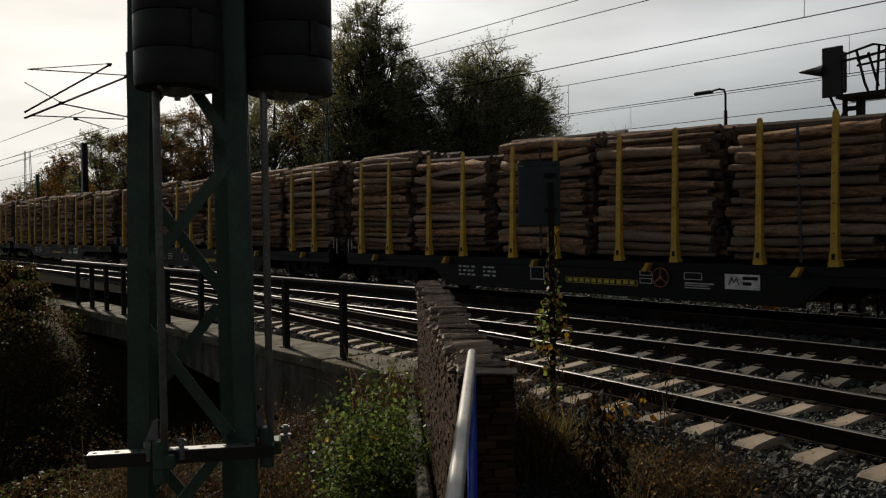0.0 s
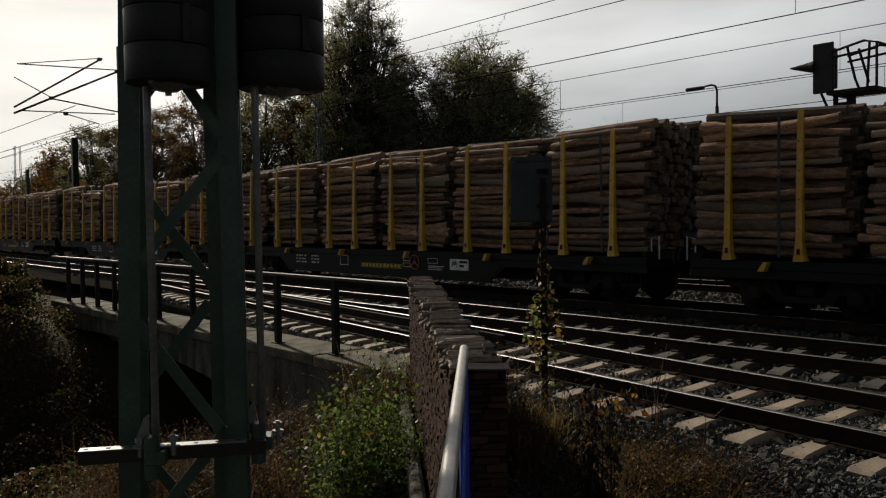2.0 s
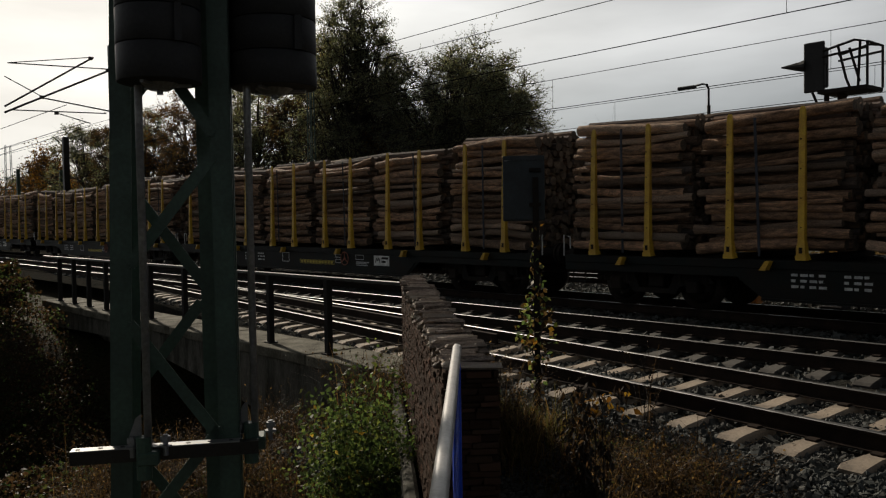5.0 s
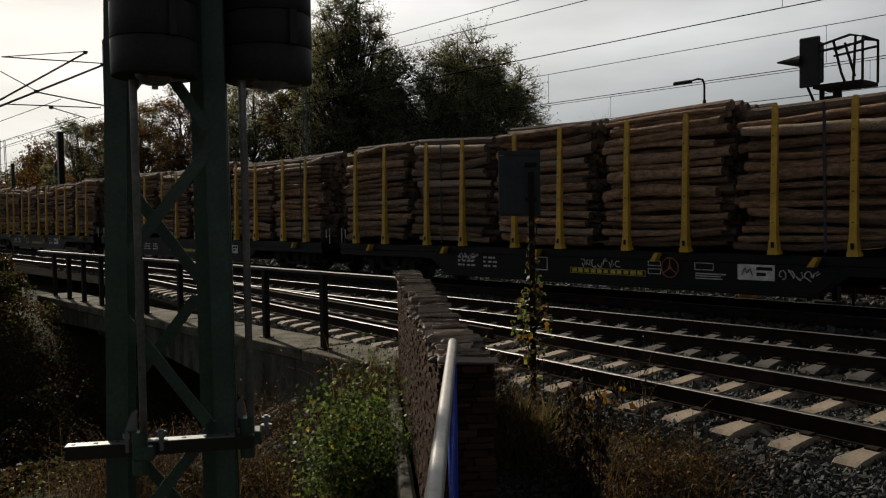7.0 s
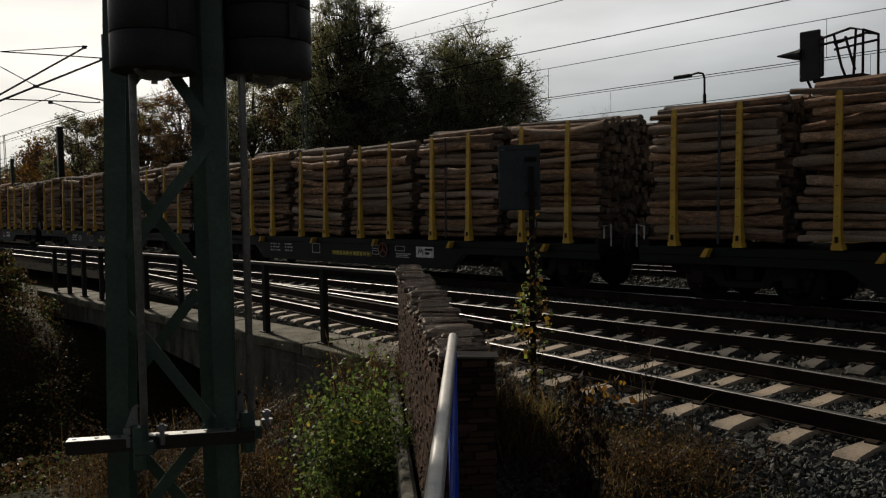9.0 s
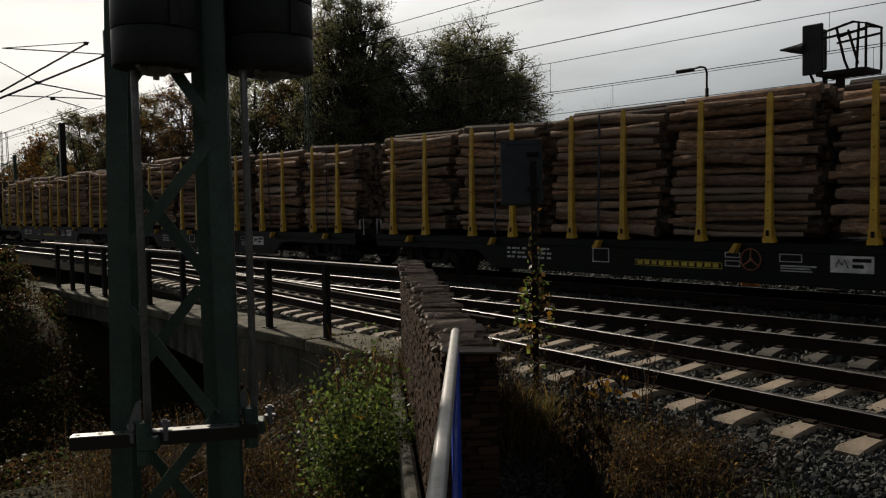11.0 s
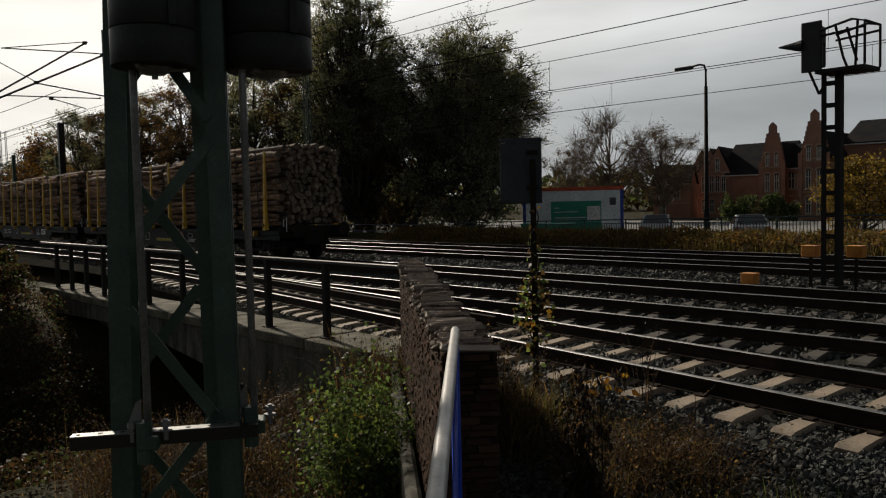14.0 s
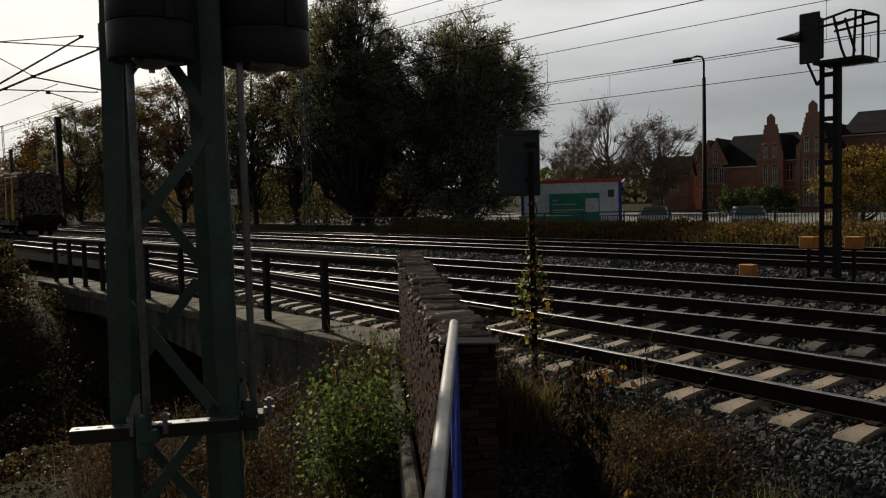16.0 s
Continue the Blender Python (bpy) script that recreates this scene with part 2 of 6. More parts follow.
M_LEAF_IVY = leaf_mat("ivy_leaves", (0.050, 0.080, 0.036), (0.038, 0.060, 0.029), (0.075, 0.082, 0.034))
M_LEAF_BUSH = leaf_mat("bush_leaves", (0.10, 0.155, 0.062), (0.065, 0.11, 0.05), (0.15, 0.18, 0.055))
M_LEAF_GRN = leaf_mat("pale_green_leaves", (0.17, 0.18, 0.08), (0.12, 0.13, 0.06), (0.2, 0.17, 0.07), 0.3)
M_DRY = leaf_mat("dry_stalks", (0.16, 0.10, 0.055), (0.10, 0.066, 0.04), (0.22, 0.14, 0.07))
# withered leaves; in the bank's growth their dark colour stands in for shade
M_DEAD_SHADE = leaf_mat("withered_and_shade_leaves", (0.045, 0.03, 0.022), (0.03, 0.022, 0.018), (0.07, 0.04, 0.025))
M_GRASS = leaf_mat("rank_grass", (0.105, 0.10, 0.035), (0.075, 0.07, 0.03), (0.17, 0.125, 0.05))
M_FENCE = mat("green_fence_paint", (0.03, 0.065, 0.065), 0.5, scale=4, fine=30, bump=0)
M_ASPHALT = mat("asphalt", (0.06, 0.06, 0.06), 0.9, scale=0.6, fine=12)
M_WIRE = mat("contact_wire", (0.022, 0.022, 0.023), 0.9, 0.0, bump=0, spec=0.0)
M_TWIG = mat("pale_brown_twigs", (0.19, 0.15, 0.115), 0.95, col2=(0.12, 0.095, 0.075), scale=2, fine=18, bump=0.3, spec=0.05)
M_ISO = mat("brown_insulator", (0.06, 0.03, 0.02), 0.3, bump=0)


# ---- mesh builders ----
class MB:
    """A mesh in the making: vertices, faces and a material slot for each face."""
    def __init__(self):
        self.v, self.f, self.s = [], [], []

    def add(self, vs, fs, slot=0, m=None):
        o = len(self.v)
        self.v += [tuple(m @ Vector(p)) if m is not None else tuple(p) for p in vs]
        self.f += [tuple(i + o for i in f) for f in fs]
        self.s += [slot] * len(fs)
        return self

    def box(self, x0, x1, y0, y1, z0, z1, m=None, slot=0, c=0.0):
        if c <= 0:
            vs = [(x, y, z) for x in (x0, x1) for y in (y0, y1) for z in (z0, z1)]
            fs = [(0, 1, 3, 2), (4, 6, 7, 5), (0, 4, 5, 1), (2, 3, 7, 6), (0, 2, 6, 4), (1, 5, 7, 3)]
            return self.add(vs, fs, slot, m)
        vs, ix = [], {}
        for sx in (0, 1):
            for sy in (0, 1):
                for sz in (0, 1):
                    p = ((x0, x1)[sx], (y0, y1)[sy], (z0, z1)[sz])
                    d = (c * (1 - 2 * sx), c * (1 - 2 * sy), c * (1 - 2 * sz))
                    for a in range(3):
                        ix[sx, sy, sz, a] = len(vs)
                        vs.append(tuple(p[k] + (d[k] if k != a else 0) for k in range(3)))
        fs = []
        for a in range(3):
            b_, c_ = (a + 1) % 3, (a + 2) % 3
            for s in (0, 1):
                q = []
                for u, w in ((0, 0), (1, 0), (1, 1), (0, 1)):
                    k = [0, 0, 0]; k[a], k[b_], k[c_] = s, u, w
                    q.append(ix[(*k, a)])
                fs.append(tuple(q if s else q[::-1]))
            for u in (0, 1):
                for w in (0, 1):
                    e = []
                    for s in (0, 1):
                        k = [0, 0, 0]; k[a], k[b_], k[c_] = s, u, w
                        e.append((ix[(*k, b_)], ix[(*k, c_)]))
                    q = (e[0][0], e[1][0], e[1][1], e[0][1])
                    fs.append(q if (u == w) else q[::-1])
        for sx in (0, 1):
            for sy in (0, 1):
                for sz in (0, 1):
                    q = tuple(ix[sx, sy, sz, a] for a in range(3))
                    fs.append(q if (sx + sy + sz) % 2 else q[::-1])
        return self.add(vs, fs, slot, m)

    def tube(self, pts, rad, seg=8, slot=0, caps=True, capslot=None):
        """A round bar through the points; rad a number or one per point."""
        pts = [Vector(p) for p in pts]
        rad = rad if isinstance(rad, (list, tuple)) else [rad] * len(pts)
        o, n = len(self.v), len(pts)
        up = None
        for i, p in enumerate(pts):
            d = (pts[min(i + 1, n - 1)] - pts[max(i - 1, 0)]).normalized()
            if up is None:
                up = Vector((0, 0, 1)) if abs(d.z) < 0.9 else Vector((1, 0, 0))
            a = d.cross(up).normalized(); up = a.cross(d).normalized()
            for k in range(seg):
                t = 2 * math.pi * (k + 0.5) / seg
                self.v.append(tuple(p + (a * math.cos(t) + up * math.sin(t)) * rad[i]))
        for i in range(n - 1):
            for k in range(seg):
                k2 = (k + 1) % seg
                self.f.append((o + i * seg + k, o + i * seg + k2, o + (i + 1) * seg + k2, o + (i + 1) * seg + k)); self.s.append(slot)
        if caps:
            cs = slot if capslot is None else capslot
            self.f.append(tuple(o + k for k in reversed(range(seg)))); self.s.append(cs)
            self.f.append(tuple(o + (n - 1) * seg + k for k in range(seg))); self.s.append(cs)
        return self

    def bar(self, a, b, w, h, slot=0, up=(0, 0, 1), c=0.0):
        """A rectangular bar from a to b, w wide and h high."""
        a, b = Vector(a), Vector(b)
        d = (b - a); ln = d.length; d.normalize()
        u = Vector(up)
        if abs(d.dot(u)) > 0.98:
            u = Vector((0, 1, 0))
        r = d.cross(u).normalized(); u = r.cross(d).normalized()
        m = Matrix(((d.x, r.x, u.x, a.x), (d.y, r.y, u.y, a.y), (d.z, r.z, u.z, a.z), (0, 0, 0, 1)))
        return self.box(0, ln, -w / 2, w / 2, -h / 2, h / 2, m, slot, c)

    def prism(self, prof, y0, y1, axis="y", slot=0, m=None):
        """A profile of (u, w) points, drawn out along an axis."""
        n = len(prof)
        put = {"y": lambda u, w, t: (u, t, w), "x": lambda u, w, t: (t, u, w), "z": lambda u, w, t: (u, w, t)}[axis]
        vs = [put(u, w, y0) for u, w in prof] + [put(u, w, y1) for u, w in prof]
        fs = [tuple(range(n)), tuple(reversed(range(n, 2 * n)))] + [(i, n + i, n + (i + 1) % n, (i + 1) % n) for i in range(n)]
        return self.add(vs, fs, slot, m)

    def mesh(self, name, mats, smooth=False):
        me = bpy.data.meshes.new(name)
        me.from_pydata(self.v, [], self.f)
        for m in (mats if isinstance(mats, (list, tuple)) else [mats]):
            me.materials.append(m)
        if any(self.s):
            me.polygons.foreach_set("material_index", self.s)
        if smooth:
            me.polygons.foreach_set("use_smooth", [True] * len(self.f))
        bm = bmesh.new(); bm.from_mesh(me); bmesh.ops.recalc_face_normals(bm, faces=bm.faces); bm.to_mesh(me); bm.free()
        me.update()
        return me


def raw_mesh(name, v, f, mats, slots=None):
    """A large mesh from numpy arrays of vertices and equal-sided faces."""
    me = bpy.data.meshes.new(name)
    k = f.shape[1]
    me.vertices.add(len(v)); me.vertices.foreach_set("co", np.asarray(v, np.float32).ravel())
    me.loops.add(f.size); me.loops.foreach_set("vertex_index", f.astype(np.int32).ravel())
    me.polygons.add(len(f)); me.polygons.foreach_set("loop_start", np.arange(0, f.size, k, dtype=np.int32))
    for m in (mats if isinstance(mats, (list, tuple)) else [mats]):
        me.materials.append(m)
    if slots is not None:
        me.polygons.foreach_set("material_index", np.asarray(slots, np.int32))
    me.update(calc_edges=True); me.validate()
    return me


def part(name, mb, material, parent, label="", smooth=False, at=None):
    """Links a builder or a mesh as one mesh object under a thing or a part."""
    me = mb if isinstance(mb, bpy.types.Mesh) else mb.mesh(name, material, smooth)
    ob = new(name, me)
    ob.parent = parent
    if at is not None:
        ob.matrix_basis = at
    if label:
        tagged(ob, label)
    return ob


def thing(name, label, category, at=None, group="", kind=""):
    e = new(name)
    e.empty_display_size = 0.2
    if at is not None:
        e.matrix_basis = at
    return tagged(e, label, category, group, kind)


def solo(name, mb, material, label, category="", kind="", group="", smooth=False, at=None):
    me = mb if isinstance(mb, bpy.types.Mesh) else mb.mesh(name, material, smooth)
    ob = new(name, me)
    if at is not None:
        ob.matrix_basis = at
    return tagged(ob, label, category, group, kind)


# ---- ground, tracks, bridge ----
def sstep(a, b, x):
    t = min(1.0, max(0.0, (x - a) / (b - a)))
    return t * t * (3 - 2 * t)


WALL_A, WALL_B, WALL_W = Vector((-3.22, 2.82)), Vector((-8.31, 6.60)), 0.285   # left edge of the wing wall's top, near and far end
WALL_D = (WALL_B - WALL_A).normalized()
WALL_N = Vector((-WALL_D.y, WALL_D.x)) * -1     # towards the tracks
WALL_TOP = 1.15


def t1_y(x):
    return 7.009 - 0.1307 * x


def ground_z(x, y):
    """Height of the ground: track bed, its shoulder, the stream's cutting under the bridge, the far street."""
    bed = -0.78
    # shoulder down to the path in front of the tracks
    z = bed - 0.25 * (1 - sstep(3.2, 6.2, y + 0.1307 * x * (1 if x > -12 else 0)))
    # cutting of the stream
    side = (Vector((x, y)) - WALL_A).dot(WALL_N)          # below 0: the cutting's side of the wing wall
    left = 1 - sstep(-1.1, 0.2, side) if y < 7.2 else 1.0
    edge = -10.3 if y < 7.2 else -9.6
    depth = sstep(edge, edge - 4.6, x) * (1 - sstep(-15.5, -21.5, x))
    far = 1 - sstep(14, 20, y)
    z -= 2.3 * depth * far * (left if y < 7.2 else 1.0)
    near_drop = left * (1 - sstep(6.0, 7.4, y)) * (1 - sstep(-19.0, -23.0, x))
    z -= 0.35 * near_drop * sstep(-1.5, -3.5, x)
    if x < -19 and y < 7:
        z += 0.5 * sstep(-19, -24, x) * (1 - sstep(5, 7, y))
    # far bank and street level
    z += 0.70 * sstep(24, 29, y)
    z += 0.05 * noise.noise((x * 0.7, y * 0.7, 0)) + 0.03 * noise.noise((x * 2.3, y * 2.3, 5))
    z += 0.32 * math.exp(-((y - 28.2) / 1.3) ** 2) - 0.42 * sstep(31, 38, y)
    # raised path beside the handrail
    k = 1 - sstep(1.5, 3.1, math.hypot(x - 0.4, y + 0.7))
    return z + (0.2 - z) * k


def build_ground():
    xs = [-2500, -1200, -600, -300, -180, -120, -90, -70, -55, -45] + [-40 + 0.5 * i for i in range(97)] + [10, 14, 20, 30, 50, 90, 160, 300, 600, 1200, 2500]
    ys = [-2500, -1000, -400, -150, -60, -30, -18, -12, -9, -7] + [-5 + 0.4 * i for i in range(100)] + [36, 38, 41, 45, 50, 60, 75, 100, 150, 250, 500, 1000, 2500]
    v = np.array([(x, y, ground_z(x, y)) for y in ys for x in xs])
    nx, ny = len(xs), len(ys)
    i = np.arange(nx - 1)[None, :] + nx * np.arange(ny - 1)[:, None]
    f = np.stack([i, i + 1, i + 1 + nx, i + nx], -1).reshape(-1, 4)
    solo("ground", raw_mesh("ground", v, f, M_SOIL), None, "dark overgrown soil falling into a cutting under the bridge", "", "structure")


build_ground()

TRACKS = [  # near rail's y at x = 0, its slope, x range, dark sleepers
    (7.009, -0.1307, -27.0, 14.0, M_SLEEPER),
    (10.82, -0.0119, -150.0, 60.0, M_SLEEPER_DARK),
    (14.647, 0.0, -220.0, 120.0, M_SLEEPER_DARK),
    (20.15, 0.0, -220.0, 120.0, M_SLEEPER_DARK),
    (23.75, 0.0, -220.0, 120.0, M_SLEEPER_DARK),
]


def build_rail(x0, x1, yf, name):
    prof = [(-0.0675, -0.172), (0.0675, -0.172), (0.0675, -0.160), (0.012, -0.142), (0.010, -0.045), (0.035, -0.034), (0.035, -0.007),
            (0.027, 0.0), (-0.027, 0.0), (-0.035, -0.007), (-0.035, -0.034), (-0.010, -0.045), (-0.012, -0.142), (-0.0675, -0.160)]
    n, mb = len(prof), MB()
    steps = max(2, int((x1 - x0) / 12))
    for i in range(steps + 1):
        x = x0 + (x1 - x0) * i / steps
        mb.v += [(x, yf(x) + u, w) for u, w in prof]
    for i in range(steps):
        for k in range(n):
            mb.f.append((i * n + k, i * n + (k + 1) % n, (i + 1) * n + (k + 1) % n, (i + 1) * n + k))
            mb.s.append(1 if k in (6, 7, 8) else 0)
    return mb


def sleeper_mesh(m):
    """Prestressed concrete sleeper, 2.6 m, waisted, with sloping rail seats; lies along y about 0, top of the seat at z = -0.19."""
    mb = MB()
    sec = [(-1.30, 0.10, 0.145, -0.235), (-1.24, 0.11, 0.15, -0.205), (-0.98, 0.085, 0.15, -0.185), (-0.62, 0.085, 0.15, -0.187), (-0.5, 0.085, 0.14, -0.195), (-0.2, 0.09, 0.12, -0.225),
           (0.2, 0.09, 0.12, -0.225), (0.5, 0.085, 0.14, -0.195), (0.62, 0.085, 0.15, -0.187), (0.98, 0.085, 0.15, -0.185), (1.24, 0.11, 0.15, -0.205), (1.30, 0.10, 0.145, -0.235)]
    for y, wt, wb, zt in sec:
        mb.v += [(-wb, y, -0.40), (-wt - 0.015, y, zt - 0.02), (-wt, y, zt), (wt, y, zt), (wt + 0.015, y, zt - 0.02), (wb, y, -0.40)]
    for i in range(len(sec) - 1):
        for k in range(5):
            mb.f.append((i * 6 + k, i * 6 + k + 1, i * 6 + 7 + k, i * 6 + 6 + k)); mb.s.append(0)
    mb.f += [tuple(range(6)), tuple(reversed(range(6 * len(sec) - 6, 6 * len(sec))))]; mb.s += [0, 0]
    # rail fastenings
    for y in (-0.7525, 0.7525):
        for s in (-1, 1):
            mb.box(-0.06, 0.06, y + s * 0.11 - 0.045, y + s * 0.11 + 0.045, -0.19, -0.162, None, 1, 0.008)
    return mb.mesh("sleeper", [m, M_RAILSIDE])


def build_tracks():
    for k, (y0, s, x0, x1, ms) in enumerate(TRACKS):
        tr = thing("railway_track", ["railway track on pale concrete sleepers beside the weeds", "main line track with shiny rails on dark sleepers",
                                     "main line track that carries the timber train", "farther railway track in dark ballast", "farthest railway track before the bank"][k], "railway track", group="parallel railway tracks", kind="structure")
        g = 1.505 * math.sqrt(1 + s * s)
        for j in (0, 1):
            f = (lambda x, j=j: y0 + s * x + g * j) if k != 0 else (lambda x, j=j: y0 + s * x + g * j - max(0.0, -14 - x) ** 2 * 0.0004)
            part("rail", build_rail(x0, x1, f, "rail"), [M_RAILSIDE, M_RAILHEAD], tr, "rail with a polished running surface")
        me = sleeper_mesh(ms)
        lo, hi = [(-26.0, 8.0), (-60, 12), (-60, 12), (-60, 12), (-60, 12)][k]
        ang = math.degrees(math.atan(s))
        ux = math.cos(math.atan(s))
        n = int((hi - lo) / 0.6)
        for i in range(n):
            x = lo + 0.6 * i
            if k == 0:
                x = -5.08 + 0.6 * ux * (i - 34)
            if k > 0 and x < -30 or (k == 0 and (x < -24 or x > 9)):
                continue
            yc = y0 + s * x + g / 2
            part("sleeper", me, None, tr, at=pose(x, yc, 0.018 if k < 2 else -0.025, 0, random.uniform(-0.3, 0.3), ang + random.uniform(-0.4, 0.4)))
    # bridge guard rails beside the running rails of the first track
    gr = thing("guard_rails", "rusty guard rails between the running rails on the bridge", "guard rail", kind="structure")
    for off in (0.28, 1.22):
        part("rail", build_rail(-24, -9.5, lambda x, off=off: t1_y(x) + off, "rail"), [M_RAILSIDE, M_RAILSIDE], gr)


build_tracks()


def bed_z(x, y):
    d1 = y - (t1_y(x) - 0.95)
    return -0.245 - 0.26 * max(0.0, -d1) + 0.03 * noise.noise((x * 1.7, y * 1.7, 3))


def build_ballast():
    xs = [-240, -160, -110, -80] + [-60 + 0.5 * i for i in range(145)] + [16, 24, 40, 80, 130]
    v, cols = [], []
    offs = [-3.2, -2.2, -1.3, -0.95, -0.5, 0, 0.75, 1.5, 2.2, 3.2, 4.2, 5.2, 6.2, 7.2, 8.2, 9.2, 10.4, 11.6, 12.8, 14.0, 15.2, 16.2]
    for x in xs:
        base = max(t1_y(max(x, -27.0)), 0) if x > -27 else t1_y(-27.0)
        base = max(4.6, base)
        for o in offs:
            y = base + o if o < 3 else base + 3 + (o - 3) * (26.4 - base - 3) / 13.2
            z = bed_z(x, y) if x > -27 else -0.245
            if y > 16.8 and y < 19.4:
                z -= 0.10
            if o == offs[-1]:
                z -= 0.5
            if x < -8.0 and o < -0.9:
                y, z = base - 0.9, min(z, -0.24)
            v.append((x, y, z))
    n, m = len(offs), len(xs)
    i = np.arange(n - 1)[None, :] + n * np.arange(m - 1)[:, None]
    f = np.stack([i, i + n, i + n + 1, i + 1], -1).reshape(-1, 4)
    solo("ballast_bed", raw_mesh("ballast_bed", np.array(v), f, M_BED), None, "bed of grey brown crushed stone under the tracks", "", "structure")
    # loose stones, thickest where the viewer stands near
    rng = np.random.default_rng(4)
    N = 100000
    x = np.concatenate([rng.uniform(-8.5, 1.5, 52000), rng.uniform(-24, 2, 20000), rng.uniform(-62, -14, N - 72000)])
    base = 7.009 - 0.1307 * x
    y = np.concatenate([base[:52000] + rng.uniform(-3.2, 2.2, 52000), base[52000:72000] + rng.uniform(-1.0, 15.5, 20000), rng.uniform(11.0, 26.0, N - 72000)])
    size = np.where(np.arange(N) < 52000, rng.uniform(0.012, 0.028, N), np.where(np.arange(N) < 72000, rng.uniform(0.025, 0.05, N), rng.uniform(0.04, 0.075, N)))
    z = np.array([bed_z(a, b) if a > -27 else -0.245 for a, b in zip(x, y)]) + size * 0.25
    keep = ~((np.abs(y - base) < 0.08) | (np.abs(y - base - 1.52) < 0.08)) & ~((x < -9) & (y < base - 0.85))
    x, y, z, size = x[keep], y[keep], z[keep], size[keep]
    N = len(x)
    cube = np.array([(-1, -1, -1), (1, -1, -1), (1, 1, -1), (-1, 1, -1), (-1, -1, 1), (1, -1, 1), (1, 1, 1), (-1, 1, 1)], float)
    vv = cube[None] * rng.uniform(0.45, 1.05, (N, 8, 1)) * rng.uniform(0.45, 1.3, (N, 1, 3)) * size[:, None, None]
    q = rng.normal(size=(N, 4)); q /= np.linalg.norm(q, axis=1)[:, None]
    w, a, b, c = q.T
    Rm = np.stack([1 - 2 * (b * b + c * c), 2 * (a * b - w * c), 2 * (a * c + w * b), 2 * (a * b + w * c), 1 - 2 * (a * a + c * c), 2 * (b * c - w * a),
                   2 * (a * c - w * b), 2 * (b * c + w * a), 1 - 2 * (a * a + b * b)], -1).reshape(N, 3, 3)
    vv = np.einsum("nij,nkj->nki", Rm, vv) + np.stack([x, y, z], -1)[:, None]
    faces = np.array([(0, 3, 2, 1), (4, 5, 6, 7), (0, 1, 5, 4), (1, 2, 6, 5), (2, 3, 7, 6), (3, 0, 4, 7)])
    ff = (faces[None] + 8 * np.arange(N)[:, None, None]).reshape(-1, 4)
    stones = raw_mesh("ballast", vv.reshape(-1, 3), ff, M_BALLAST)
    stones.shade_flat()
    solo("ballast", stones, None, "loose angular grey brown ballast stones", "ballast", "stuff")


build_ballast()


def build_bridge():
    br = thing("bridge", "old concrete railway bridge with a haunched girder over a cutting", "bridge", kind="structure")
    x0, x1 = -23.4, -7.3
    # deck under the tracks
    part("deck", MB().box(x0, x1, 7.15, 24.0, -0.95, -0.50), M_CONC, br)
    # walkway slabs along the edge
    n = 10
    me = MB().box(-0.79, 0.79, 0, 0.94, -0.16, 0, None, 0, 0.012).mesh("slab", M_CONC_TOP)
    for i in range(n):
        part("slab", me, None, br, at=pose(x0 + (i + 0.5) * (x1 - x0) / n, 6.52 + random.uniform(-0.012, 0.012), -0.10 + random.uniform(-0.008, 0.008), 0, random.uniform(-0.25, 0.25), 0))
    # girder with a soffit that deepens towards the near abutment
    xs = [x0 + (x1 - x0) * i / 24 for i in range(25)]
    prof = [(x, -0.262) for x in xs] + [(x, -0.62 - 0.25 * abs(2 * (i / 24) - 0.75) ** 2 - 1.05 * max(0, (i - 7) / 17) ** 1.5) for i, x in reversed(list(enumerate(xs)))]
    part("girder", MB().prism(prof, 6.60, 7.14), M_CONC, br, "stained concrete fascia girder")
    part("abutment", MB().box(-8.6, x1 - 0.2, 6.65, 24.0, -4.5, -0.96), M_CONC, br)
    part("abutment", MB().box(x0 - 0.2, -21.9, 6.65, 24.0, -4.5, -0.96), M_CONC, br)
    part("girder", MB().box(x0, x1, 23.4, 24.0, -1.6, -0.3), M_CONC, br)


build_bridge()


def build_railing():
    rl = thing("bridge_railing", "dark steel railing along the bridge walkway", "railing", kind="")
    y = 6.80
    zt = 1.02
    part("top_rail", MB().bar((-24.0, y, zt), (-8.55, y, zt), 0.075, 0.05, c=0.008), M_RAILING, rl, "worn shiny top rail")
    post = MB().box(-0.05, 0.05, -0.045, 0.045, -0.10, zt - 0.027, None, 0, 0.006).box(-0.09, 0.09, -0.08, 0.08, -0.098, -0.08).mesh("post", M_DARKSTEEL)
    for x in (-10.32, -12.0, -13.6, -15.22, -16.85, -18.25, -19.4, -20.55, -21.61, -22.72):
        part("post", post, None, rl, at=pose(x, y, 0))


build_railing()


